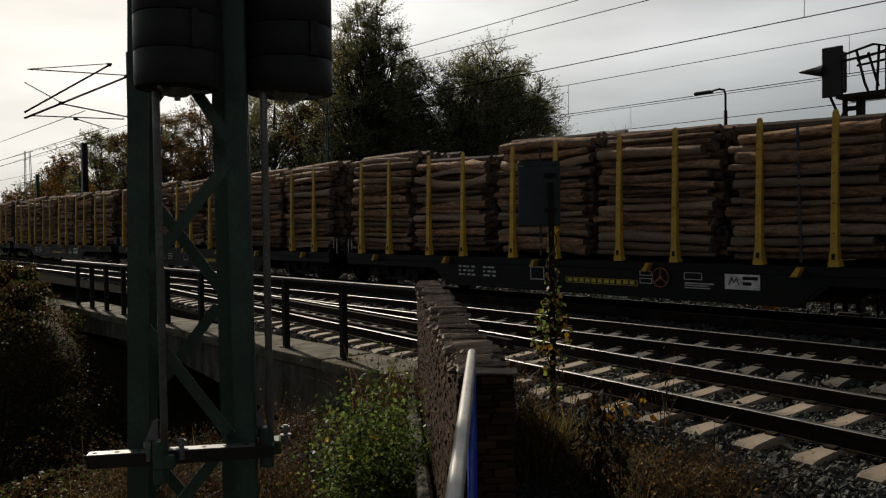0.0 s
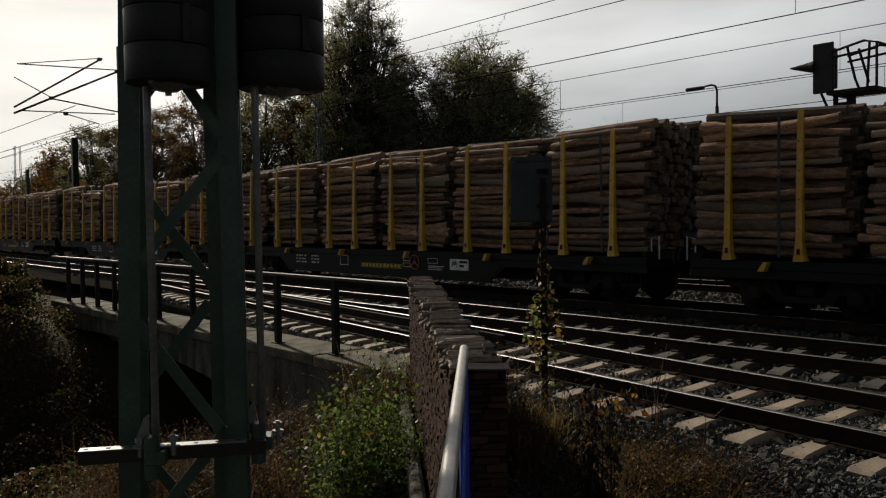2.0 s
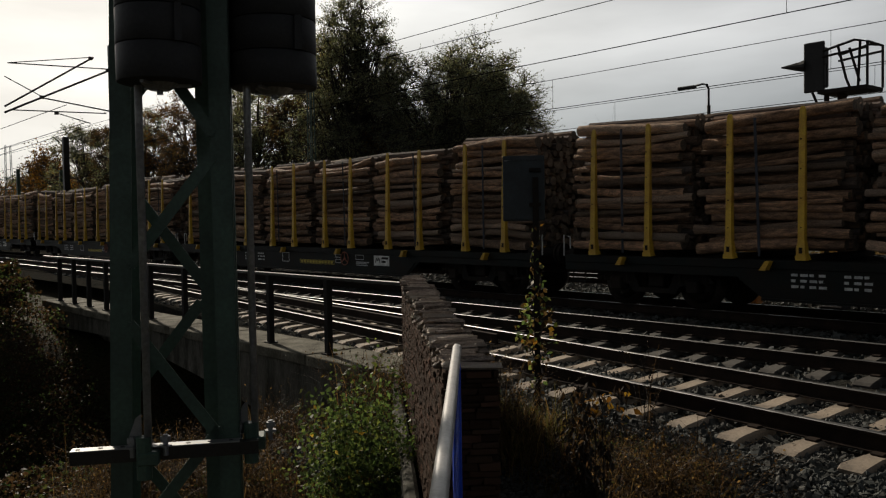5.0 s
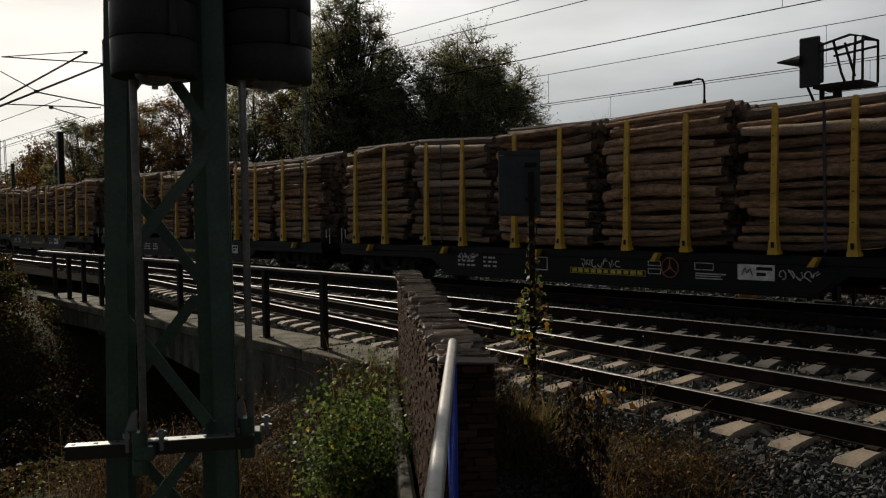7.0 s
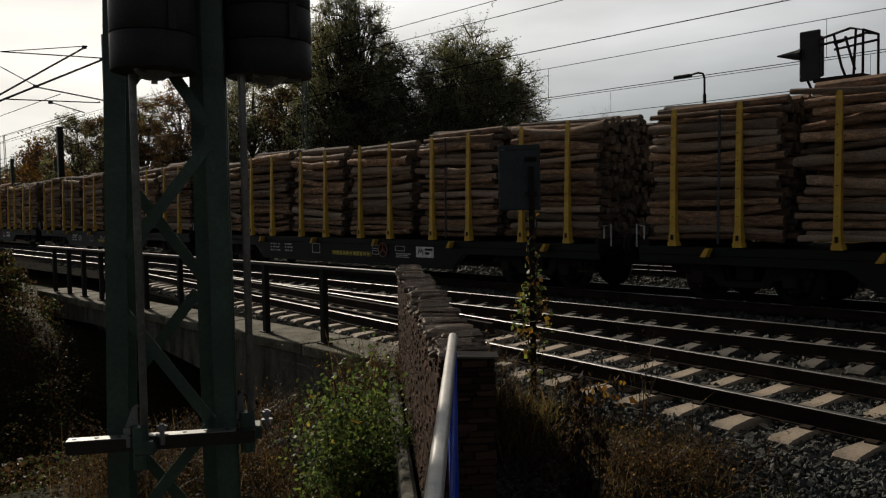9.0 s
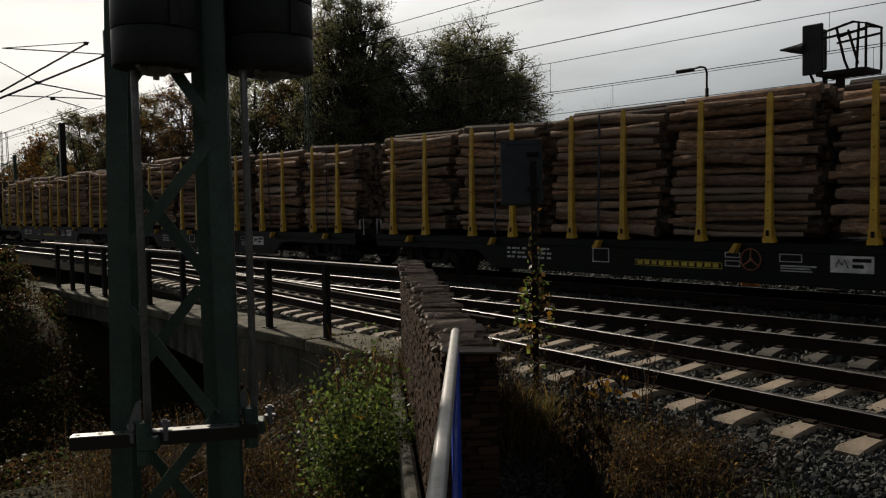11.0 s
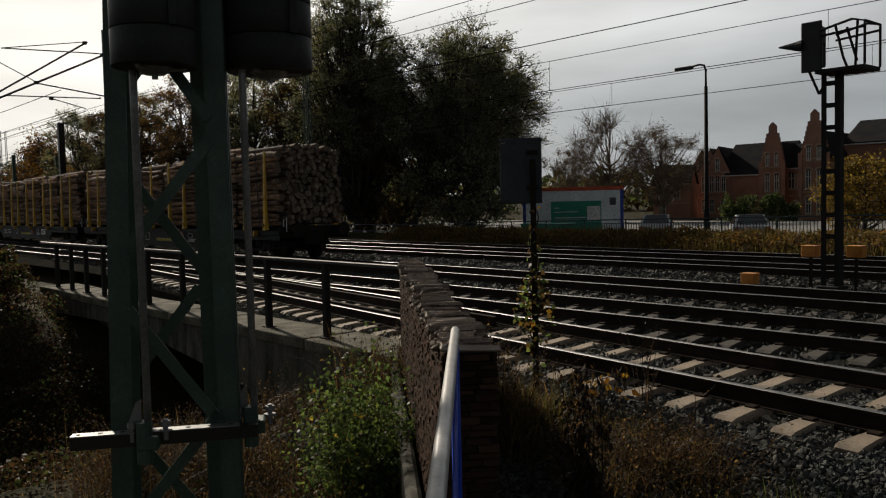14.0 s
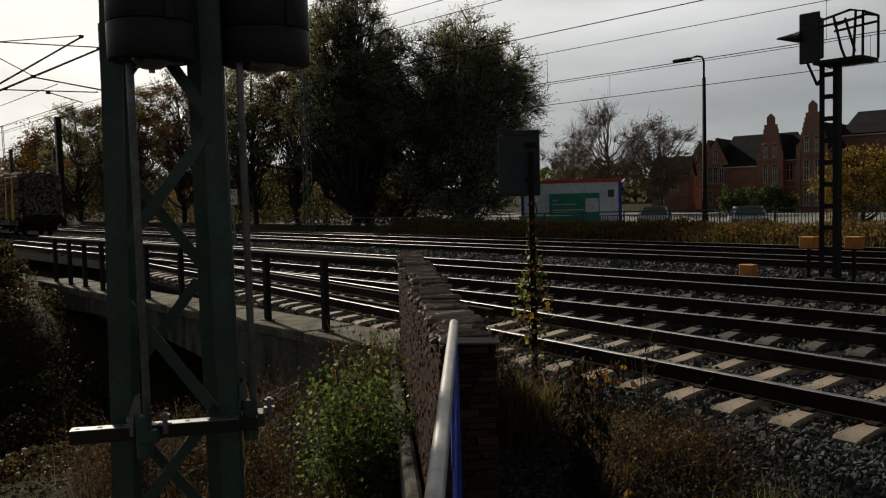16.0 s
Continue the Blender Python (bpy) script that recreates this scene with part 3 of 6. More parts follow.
def build_wall():
    """Dry-laid wing wall: thin stones in courses on a core, with upright cap stones; a concrete footing on the cutting's side."""
    ang = math.degrees(math.atan2(WALL_D.y, WALL_D.x))
    w = thing("wall_wing", "wing wall of thin reddish grey stones with a rough stone coping", "", pose(WALL_A.x, WALL_A.y, 0, 0, 0, ang), kind="structure")
    ln = (WALL_B - WALL_A).length
    W = -WALL_W      # local y from 0 (cutting's side) to W (track side)
    part("core", MB().box(0.05, ln - 0.03, W + 0.06, -0.05, -2.6, WALL_TOP - 0.085), M_MORTAR, w)
    rng = random.Random(5)
    metas = []
    for k in range(6):
        mb = MB().box(-0.5, 0.5, -0.5, 0.5, -0.5, 0.5, None, 0, 0.05)
        mb.v = [(a + rng.uniform(-0.02, 0.02), b + rng.uniform(-0.07, 0.07), c + rng.uniform(-0.1, 0.1)) for a, b, c in mb.v]
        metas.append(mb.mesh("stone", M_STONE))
    z, row = WALL_TOP - 0.075, 0
    cnt = 0
    while z > -0.75:
        h = rng.uniform(0.022, 0.048)
        x = rng.uniform(-0.1, 0.0)
        while x < ln:
            l = rng.uniform(0.09, 0.26)
            a, b = max(0.0, x), min(ln, x + l)
            if b - a > 0.05:
                ob = part("stone", metas[rng.randrange(6)], None, w, at=None)
                ob.matrix_basis = Matrix.LocRotScale(((a + b) / 2, -0.05 + rng.uniform(-0.005, 0.007), z - h / 2), Euler((0, rng.uniform(-0.03, 0.03), 0)), (b - a - 0.012, 0.12, h - 0.007))
                cnt += 1
            x += l
        # the near end's face
        yy = 0.0
        while yy > W + 0.02:
            l = rng.uniform(0.1, 0.22)
            b = max(W, yy - l)
            ob = part("stone", metas[rng.randrange(6)], None, w)
            ob.matrix_basis = Matrix.LocRotScale((0.045 + rng.uniform(-0.015, 0.01), (yy + b) / 2, z - h / 2), Euler((0, 0, 0)), (0.11, abs(yy - b) - 0.006, h - 0.006))
            yy = b
        z -= h
    # coping: stones on edge, leaning
    caps = []
    for k in range(8):
        mb = MB().box(-0.5, 0.5, -0.5, 0.5, -0.5, 0.5, None, 0, 0.06)
        mb.v = [(a + rng.uniform(-0.09, 0.09), b + rng.uniform(-0.05, 0.05), c + rng.uniform(-0.12, 0.12)) for a, b, c in mb.v]
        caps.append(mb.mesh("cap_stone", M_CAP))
    x = -0.01
    while x < ln - 0.02:
        t = rng.uniform(0.045, 0.10)
        lift = 0.012 * math.sin(x * 2.1) + rng.uniform(-0.014, 0.014)
        for dz, grow_ in ((0.0, 0.0), (-0.034, 0.02)):
            ob = part("cap_stone", caps[rng.randrange(8)], None, w)
            ob.matrix_basis = Matrix.LocRotScale((x + t / 2 + rng.uniform(-0.01, 0.01), W / 2 + 0.015 + rng.uniform(-0.035, 0.035), WALL_TOP - 0.030 + dz + lift), Euler((rng.uniform(-0.06, 0.06), rng.uniform(0.18, 0.36), rng.uniform(-0.16, 0.16))),
                                                 (t * rng.uniform(1.15, 1.6), WALL_W - 0.04 + grow_ + rng.uniform(-0.08, 0.06), rng.uniform(0.020, 0.034)))
        x += t
    part("footing", MB().box(0.02, ln - 0.1, 0.05, 0.16, -2.8, -0.15, None, 0, 0.03), M_CONC, w, "mossy concrete footing")


build_wall()


# ---- the timber train ----
WAGON_L, STAKE_PITCH, STAKE_GAP = 19.53, 3.11, 1.35
TRAIN_Y = 15.40
STACK_TOPS = (2.42, 2.54, 2.33, 2.48, 2.38, 2.58)


def log_mesh(k, rng, length=2.72, seg=9):
    """A bent, knotty log of unit radius 1 (scaled by its object) lying along x."""
    mb, rings = MB(), 10
    by, bz = rng.uniform(-0.7, 0.7), rng.uniform(-0.95, 0.95)
    knots = [(rng.randrange(1, rings - 1), rng.randrange(seg)) for _ in range(3)]
    for i in range(rings):
        t = i / (rings - 1)
        x = (t - 0.5) * length
        r = 1.08 - 0.22 * t + rng.uniform(-0.07, 0.07)
        cy, cz = by * math.sin(math.pi * t) + rng.uniform(-0.1, 0.1), bz * math.sin(math.pi * t * 1.3) + rng.uniform(-0.1, 0.1)
        for s in range(seg):
            a = 2 * math.pi * s / seg
            rr = r * rng.uniform(0.89, 1.10) * (1.28 if (i, s) in knots else 1.0)
            mb.v.append((x, cy + rr * math.cos(a), cz + rr * math.sin(a)))
    for i in range(rings - 1):
        for s in range(seg):
            s2 = (s + 1) % seg
            mb.f.append((i * seg + s, i * seg + s2, (i + 1) * seg + s2, (i + 1) * seg + s)); mb.s.append(0)
    mb.f += [tuple(range(seg)), tuple(range((rings - 1) * seg, rings * seg))]; mb.s += [1, 1]
    me = mb.mesh("log", [M_BARK, M_LOGEND], smooth=False)
    me.polygons.foreach_set("use_smooth", [s == 0 for s in mb.s])
    return me


def stack_layout(rng, height):
    """The logs of one stack: those of the near face singly, the rest for one joined mesh. y from -1.22 (near) to 1.22."""
    face, rest = [], []
    z = 0.0
    while z < height - 0.06:
        r = rng.choice((0.05, 0.058, 0.065, 0.075, 0.08, 0.09, 0.105))
        if z + 2 * r > height + 0.05:
            r = max(0.05, (height - z) / 2)
        face.append((rng.uniform(-0.06, 0.06), -1.25 + r * 0.9 + rng.uniform(-0.03, 0.11), z + r, r, rng.choice((0.6, 1.0, 1.5, 2.2, 3.4))))
        z += rng.uniform(1.98, 2.32) * r
    y = -0.81
    while y < 1.22:
        z = rng.uniform(0.0, 0.05)
        bow = 0.10 * (1 - (y / 1.25) ** 2)
        while z < height + bow - 0.04:
            r = rng.uniform(0.055, 0.115)
            rest.append((rng.uniform(-0.1, 0.1), y + rng.uniform(-0.04, 0.04), z + r, r))
            z += 1.83 * r
        y += 0.165
    return face, rest


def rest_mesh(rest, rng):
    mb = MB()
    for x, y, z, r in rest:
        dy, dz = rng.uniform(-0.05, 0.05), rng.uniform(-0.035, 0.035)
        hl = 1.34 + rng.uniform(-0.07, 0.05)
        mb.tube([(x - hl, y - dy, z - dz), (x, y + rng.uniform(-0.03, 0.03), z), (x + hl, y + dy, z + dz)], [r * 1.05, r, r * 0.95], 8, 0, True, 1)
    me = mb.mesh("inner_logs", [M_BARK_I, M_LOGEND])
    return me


def stake_mesh():
    mb = MB()
    z0, z1 = 1.12, 3.67
    sec = [(z0, 0.08, 0.07), (z0 + 0.10, 0.078, 0.07), (z0 + 0.26, 0.058, 0.055), (z0 + 0.6, 0.056, 0.05), (z1 - 0.16, 0.054, 0.045), (z1 - 0.04, 0.047, 0.04), (z1, 0.03, 0.03)]
    for z, hx, hy in sec:
        lean = 0.05 if z > z1 - 0.17 else 0.0
        mb.v += [(-hx, -hy + lean, z), (hx, -hy + lean, z), (hx, hy, z), (-hx, hy, z)]
    for i in range(len(sec) - 1):
        for k in range(4):
            mb.f.append((i * 4 + k, i * 4 + (k + 1) % 4, i * 4 + 4 + (k + 1) % 4, i * 4 + 4 + k)); mb.s.append(0)
    mb.f += [(3, 2, 1, 0), tuple(range(len(sec) * 4 - 4, len(sec) * 4))]; mb.s += [0, 0]
    # foot gusset and small dark plate
    mb.prism([(0.08, 1.06), (0.13, 1.06), (0.12, 1.10), (0.081, 1.18)], -0.05, 0.05)
    mb.box(-0.095, 0.095, -0.075, 0.075, 1.05, 1.13)
    mb.box(-0.03, 0.03, -0.076, -0.06, 1.17, 1.27, None, 1)
    for i in range(4):
        mb.box(-0.011, 0.011, -0.060, -0.04, 1.6 + 0.5 * i, 1.622 + 0.5 * i, None, 1)
    return mb.mesh("stake", [M_STAKE, M_UNDER])


def wheelset_mesh():
    mb = MB()
    mb.tube([(0, -1.0, 0), (0, 1.0, 0)], 0.08, 10)
    for s in (-1, 1):
        ys = [s * (0.7525 - 0.075), s * (0.7525 - 0.045), s * (0.7525 - 0.04), s * (0.7525 + 0.06)]
        mb.tube([(0, ys[0], 0), (0, ys[1], 0), (0, ys[2], 0), (0, ys[3], 0)], [0.485, 0.488, 0.462, 0.455], 28)
        mb.tube([(0, s * 0.81, 0), (0, s * 0.85, 0)], [0.36, 0.14], 20)
        for k in range(5):
            a = 2 * math.pi * k / 5
            mb.tube([(0.25 * math.cos(a), s * 0.80, 0.25 * math.sin(a)), (0.25 * math.cos(a), s * 0.842, 0.25 * math.sin(a))], 0.035, 8)
    return mb.mesh("wheelset", M_WHEEL, True)


def build_wagon_model():
    rng = random.Random(11)
    wg = thing("timber_wagon", "dark green bogie wagon with yellow stakes, loaded with bark-covered logs", "freight wagon", group="wagons of the timber train")
    hl = WAGON_L / 2
    part("deck", MB().box(-hl + 0.55, hl - 0.55, -1.30, 1.30, 0.93, 1.03, None, 0, 0.01), M_UNDER, wg)
    for s in (-1, 1):
        prof = [(-5.6, 0.98), (-4.75, 0.36), (4.75, 0.36), (5.6, 0.98)]
        part("side_sill", MB().prism(prof, s * 1.31 - 0.02, s * 1.31 + 0.02), M_WAGON, wg, "dark green fish-bellied side sill")
        part("sill_flange", MB().box(-4.75, 4.75, min(s * 1.20, s * 1.36), max(s * 1.20, s * 1.36), 0.315, 0.36), M_WAGON, wg)
        part("sole_bar", MB().box(-hl + 0.5, hl - 0.5, min(s * 1.22, s * 1.37), max(s * 1.22, s * 1.37), 0.88, 1.04, None, 0, 0.01), M_WAGON, wg)
        part("web_plate", MB().prism([(-hl + 0.5, 0.72), (-5.1, 0.72), (-4.7, 0.362), (4.7, 0.362), (5.1, 0.72), (hl - 0.5, 0.72), (hl - 0.5, 0.878), (-hl + 0.5, 0.878)], s * 1.335 - 0.012, s * 1.335 + 0.012), M_WAGON, wg)
        for k in range(9):
            part("web_rib", MB().box(-4.4 + 1.1 * k - 0.012, -4.4 + 1.1 * k + 0.012, min(s * 1.2, s * 1.32), max(s * 1.2, s * 1.32), 0.362, 0.878), M_WAGON, wg)
    part("centre_sill", MB().box(-hl + 0.6, hl - 0.6, -0.35, 0.35, 0.55, 0.93), M_UNDER, wg)
    part("brake_cylinder", MB().tube([(-1.8, -0.7, 0.62), (-0.8, -0.7, 0.62)], 0.19, 14), M_UNDER, wg)
    part("air_tank", MB().tube([(1.4, 0.6, 0.62), (2.6, 0.6, 0.62)], 0.2, 14), M_UNDER, wg)
    part("brake_box", MB().box(0.2, 0.8, -0.9, -0.4, 0.5, 0.8, None, 0, 0.02), M_UNDER, wg)
    for s in (-1, 1):
        e = MB().box(s * hl - s * 0.62 - 0.06, s * hl - s * 0.62 + 0.06, -1.28, 1.28, 0.80, 1.16, None, 0, 0.01)
        part("headstock", e, M_UNDER, wg)
        for y in (-0.875, 0.875):
            b = MB().tube([(s * (hl - 0.60), y, 1.04), (s * (hl - 0.22), y, 1.04)], 0.10, 12).tube([(s * (hl - 0.24), y, 1.04), (s * (hl - 0.07), y, 1.04)], 0.07, 12).tube([(s * (hl - 0.09), y, 1.04), (s * (hl - 0.025), y, 1.04)], [0.22, 0.23], 16)
            part("buffer", b, M_UNDER, wg)
            hnd = MB().tube([(s * (hl - 0.5), y * 1.35, 1.16), (s * (hl - 0.5), y * 1.35, 1.42), (s * (hl - 0.32), y * 1.35, 1.46), (s * (hl - 0.32), y * 1.35, 1.0)], 0.016, 6)
            part("handrail", hnd, M_GREY, wg)
        part("coupling", MB().tube([(s * (hl - 0.6), 0, 1.0), (s * (hl - 0.2), 0, 0.98), (s * (hl - 0.1), 0, 0.8), (s * (hl - 0.15), 0, 0.6)], 0.035, 8).tube([(s * (hl - 0.6), 0.3, 0.9), (s * (hl - 0.3), 0.3, 0.6), (s * (hl - 0.08), 0.3, 0.7)], 0.025, 8), M_UNDER, wg)
        part("step", MB().box(s * (hl - 0.85) - 0.2, s * (hl - 0.85) + 0.2, -1.36, -1.14, 0.45, 0.48).tube([(s * (hl - 1.02), -1.3, 0.47), (s * (hl - 1.02), -1.3, 0.9)], 0.015, 6).tube([(s * (hl - 0.68), -1.3, 0.47), (s * (hl - 0.68), -1.3, 0.9)], 0.015, 6), M_UNDER, wg)
    stake = stake_mesh()
    wedge = MB().prism([(-0.10, 0.86), (0.02, 0.86), (0.10, 1.02), (0.02, 1.03)], -0.09, 0.10).mesh("bracket", M_STAKE)
    logs = [log_mesh(k, rng) for k in range(14)]
    face_rest = []
    for h in STACK_TOPS:
        face, rest = stack_layout(rng, h)
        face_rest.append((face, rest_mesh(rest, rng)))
    bolster = MB().box(-0.11, 0.11, -1.36, 1.36, 1.03, 1.13, None, 0, 0.01).mesh("bolster", M_UNDER)
    for i in range(6):
        cx = (i - 2.5) * STAKE_PITCH
        for d in (-1, 1):
            x = cx + d * STAKE_GAP / 2
            part("bolster", bolster, None, wg, at=pose(x, 0, 0))
            part("stake", stake, None, wg, at=pose(x, -1.38, 0))
            part("stake", stake, None, wg, at=pose(x, 1.38, 0, 0, 0, 180))
        part("bracket", wedge, None, wg, "yellow lashing winch bracket", at=pose(cx + 0.05, -1.42, 0.0))
    # markings on the sill: a frame, small panels, bars for lettering
    y = -1.3475
    def plate(name, x0, x1, z0, z1, m, yy=y):
        part(name, MB().box(x0, x1, yy - 0.004, yy, z0, z1), m, wg)
    def frame_of(name, x0, x1, z0, z1, w, m):
        part(name, MB().box(x0, x1, y - 0.004, y, z0, z0 + w).box(x0, x1, y - 0.004, y, z1 - w, z1).box(x0, x0 + w, y - 0.004, y, z0 + w, z1 - w).box(x1 - w, x1, y - 0.004, y, z0 + w, z1 - w), m, wg)
    frame_of("marking_frame", -1.70, -1.27, 0.56, 0.86, 0.022, M_GREY)
    frame_of("marking_panel", -0.62, 1.30, 0.54, 0.66, 0.010, M_YELLOWLET)
    for k in range(11):
        part("letter_bar", MB().box(-0.57 + 0.168 * k, -0.57 + 0.168 * k + (0.115 if k % 3 else 0.13), y - 0.004, y, 0.565, 0.640), M_YELLOWLET, wg)
    frame_of("marking_box", 1.36, 1.66, 0.76, 0.86, 0.015, M_GREY)
    frame_of("marking_box", 1.36, 1.66, 0.60, 0.71, 0.015, M_GREY)
    part("brake_wheel", MB().tube([(1.88 + 0.19 * math.cos(a * math.pi / 12), y - 0.03, 0.74 + 0.19 * math.sin(a * math.pi / 12)) for a in range(25)], 0.013, 6)
         .bar((1.88, y - 0.03, 0.74), (1.88, y - 0.03, 0.92), 0.02, 0.02).bar((1.88, y - 0.03, 0.74), (2.03, y - 0.03, 0.63), 0.02, 0.02).bar((1.88, y - 0.03, 0.74), (1.73, y - 0.03, 0.63), 0.02, 0.02).tube([(1.88, y + 0.01, 0.74), (1.88, y - 0.05, 0.74)], 0.03, 8), M_BRAKE, wg, "dull red spoked hand brake wheel")
    frame_of("marking_box", 2.40, 2.80, 0.72, 0.86, 0.014, M_GREY)
    plate("lettering", 2.42, 3.05, 0.64, 0.665, M_GREY); plate("lettering", 2.42, 2.95, 0.60, 0.62, M_GREY); plate("lettering", 2.42, 2.98, 0.555, 0.575, M_GREY)
    plate("white_panel", 3.28, 3.98, 0.58, 0.86, M_WHITE)
    mb = MB().bar((3.36, y - 0.007, 0.66), (3.42, y - 0.007, 0.80), 0.004, 0.03, up=(0, 1, 0)).bar((3.42, y - 0.007, 0.80), (3.47, y - 0.007, 0.70), 0.004, 0.03, up=(0, 1, 0)).bar((3.47, y - 0.007, 0.70), (3.52, y - 0.007, 0.80), 0.004, 0.03, up=(0, 1, 0)).bar((3.52, y - 0.007, 0.80), (3.57, y - 0.007, 0.66), 0.004, 0.03, up=(0, 1, 0))
    part("panel_mark", mb, M_WAGON, wg, "dark zigzag on the white panel")
    for xb, za in ((3.94, 0.76), (3.82, 0.66)):
        part("letter_bar", MB().box(3.64, xb, y - 0.008, y - 0.004, za, za + 0.06), M_WAGON, wg)
    for x0, n_ in ((-4.2, 4), (-3.3, 3)):
        for r_ in range(3):
            for k in range(n_):
                part("letter_bar", MB().box(x0 + 0.16 * k, x0 + 0.16 * k + (0.13, 0.07, 0.11)[(k + r_) % 3], y - 0.004, y, 0.57 + 0.10 * r_, 0.615 + 0.10 * r_), M_GREY, wg)
    return wg, logs, face_rest


def scrawl(wg, x0, z0, count, w_):
    """Pale sprayed strokes on the wagon's sill, one part for each sign."""
    rr = random.Random(count * 7)
    y = -1.354
    for k in range(count):
        xa = x0 + k * w_
        turns = rr.randrange(3, 7)
        a0, sweep = rr.uniform(0, 6.28), rr.choice((-1, 1)) * rr.uniform(2.6, 5.2)
        pts = [(xa + w_ * (0.5 + 0.42 * math.cos(a0 + sweep * q / turns)), y, z0 + 0.09 + rr.uniform(0.06, 0.10) * math.sin(a0 + sweep * q / turns)) for q in range(turns + 1)]
        pts.append((xa + w_ * rr.uniform(0.2, 1.0), y, z0 + rr.uniform(-0.02, 0.2)))
        part("graffiti_stroke", MB().tube(pts, 0.011, 5), M_GREY, wg, "pale sprayed paint stroke")


def load_wagon(wg, logs, face_rest, seed, last=False):
    """Six stacks of logs, each with its near-face logs as pieces."""
    rng = random.Random(seed)
    for i in range(6):
        cx = (i - 2.5) * STAKE_PITCH
        face, me = face_rest[rng.randrange(len(face_rest))]
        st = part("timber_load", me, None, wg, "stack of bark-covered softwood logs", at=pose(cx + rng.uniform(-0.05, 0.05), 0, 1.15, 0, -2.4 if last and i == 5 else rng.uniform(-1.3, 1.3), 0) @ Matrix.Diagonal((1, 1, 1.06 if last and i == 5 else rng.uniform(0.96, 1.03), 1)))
        tagged(st, kind="stuff")
        for x, y, z, r, tilt in face:
            o = part("log", logs[rng.randrange(len(logs))], None, st)
            k = r * rng.uniform(0.94, 1.08)
            o.matrix_basis = Matrix.LocRotScale((x + rng.uniform(-0.10, 0.10), y, z), Euler((rng.uniform(0, 6.28), radians(tilt * rng.uniform(-1, 1)), radians(rng.uniform(-0.6, 0.6)) + (math.pi if rng.random() < 0.5 else 0))), (rng.uniform(0.93, 1.05), k, k))
        if rng.random() < 0.5:
            xs = rng.uniform(-0.45, 0.45)
            part("strap", MB().bar((xs, -1.275, -0.05), (xs + rng.uniform(-0.05, 0.05), -1.29, 2.45), 0.05, 0.012, up=(0, 1, 0)), M_STRAP, st, "dark lashing strap")


BOGIES = []


def add_bogies(wg, wheelset, bogie):
    for cx in (-7.2, 7.2):
        bg = part("bogie", bogie, None, wg, at=pose(cx, 0, 0))
        for dx in (-0.9, 0.9):
            BOGIES.append(part("wheelset", wheelset, None, bg, at=pose(dx, 0, 0.46)))


def bogie_mesh():
    mb = MB()
    for s in (-1, 1):
        mb.prism([(-1.35, 0.55), (-1.2, 0.72), (-0.5, 0.74), (-0.35, 0.40), (0.35, 0.40), (0.5, 0.74), (1.2, 0.72), (1.35, 0.55), (0.6, 0.45), (0.5, 0.30), (-0.5, 0.30), (-0.6, 0.45)], s * 1.0 - 0.06, s * 1.0 + 0.06)
        for dx in (-0.9, 0.9):
            mb.box(dx - 0.14, dx + 0.14, s * 1.0 - 0.13, s * 1.0 + 0.13, 0.32, 0.6, None, 0, 0.03)
            for e in (-0.28, 0.28):
                mb.tube([(dx + e, s * 1.02, 0.50), (dx + e, s * 1.02, 0.72)], 0.07, 10)
    mb.box(-0.18, 0.18, -1.0, 1.0, 0.42, 0.72, None, 0, 0.02)
    mb.box(-1.45, -1.37, -1.0, 1.0, 0.5, 0.62).box(1.37, 1.45, -1.0, 1.0, 0.5, 0.62)
    return mb.mesh("bogie", M_UNDER)


WAGONS = []


def build_train():
    first, logs, fr = build_wagon_model()
    ws, bg = wheelset_mesh(), bogie_mesh()
    for n in range(-3, 10):
        wg = first if n == -3 else copy_thing(first, Matrix.Identity(4))
        x = -21.48 + WAGON_L * (n + 0.5)
        WAGONS.append((wg, x))
    for k, (wg, x) in enumerate(WAGONS):
        load_wagon(wg, logs, fr, 100 + k, k == len(WAGONS) - 1)
        add_bogies(wg, ws, bg)
        if k == 8:
            scrawl(wg, -0.35, 0.68, 7, 0.15)
            scrawl(wg, 4.05, 0.60, 5, 0.15)
            scrawl(wg, -4.15, 0.70, 5, 0.14)
        wg.matrix_basis = pose(x, TRAIN_Y, 0)


build_train()


# the train's pace is a little uneven: metres ahead of or behind a steady run
UNEVEN = ((0, 0.07), (0.5, 0.10), (1, 0.06), (1.5, 0.05), (2, -0.40), (2.5, -0.44), (3, -0.44), (3.5, 0.0), (4, -0.04), (6.5, -0.15), (7, -0.19), (7.5, -0.64), (8, -0.69), (8.5, -0.20), (9, 0.22), (11.5, 0.11), (12, 0.12), (12.5, 0.09), (13, 0.01), (13.5, 0.06), (14, 0.38), (14.5, 0.40), (15, 0.58), (15.5, 0.78), (16, 0.98))


def gone(t):
    """Metres that the train has run since the start."""
    return 13.7135 * t + 0.02494 * t * t + float(np.interp(t, [a for a, _ in UNEVEN], [b for _, b in UNEVEN]))


def motions():
    ts = [0.5 * i for i in range(33)]
    for wg, x in WAGONS:
        walk(wg, [(t, pose(x - gone(t), TRAIN_Y, 0)) for t in ts])
    fine = [i / 30 for i in range(0, 481)]
    for wh in BOGIES:
        base = wh.matrix_basis.translation.copy()
        walk(wh, [(t, Matrix.Translation(base) @ Matrix.Rotation(-gone(t) / 0.46, 4, "Y")) for t in fine])


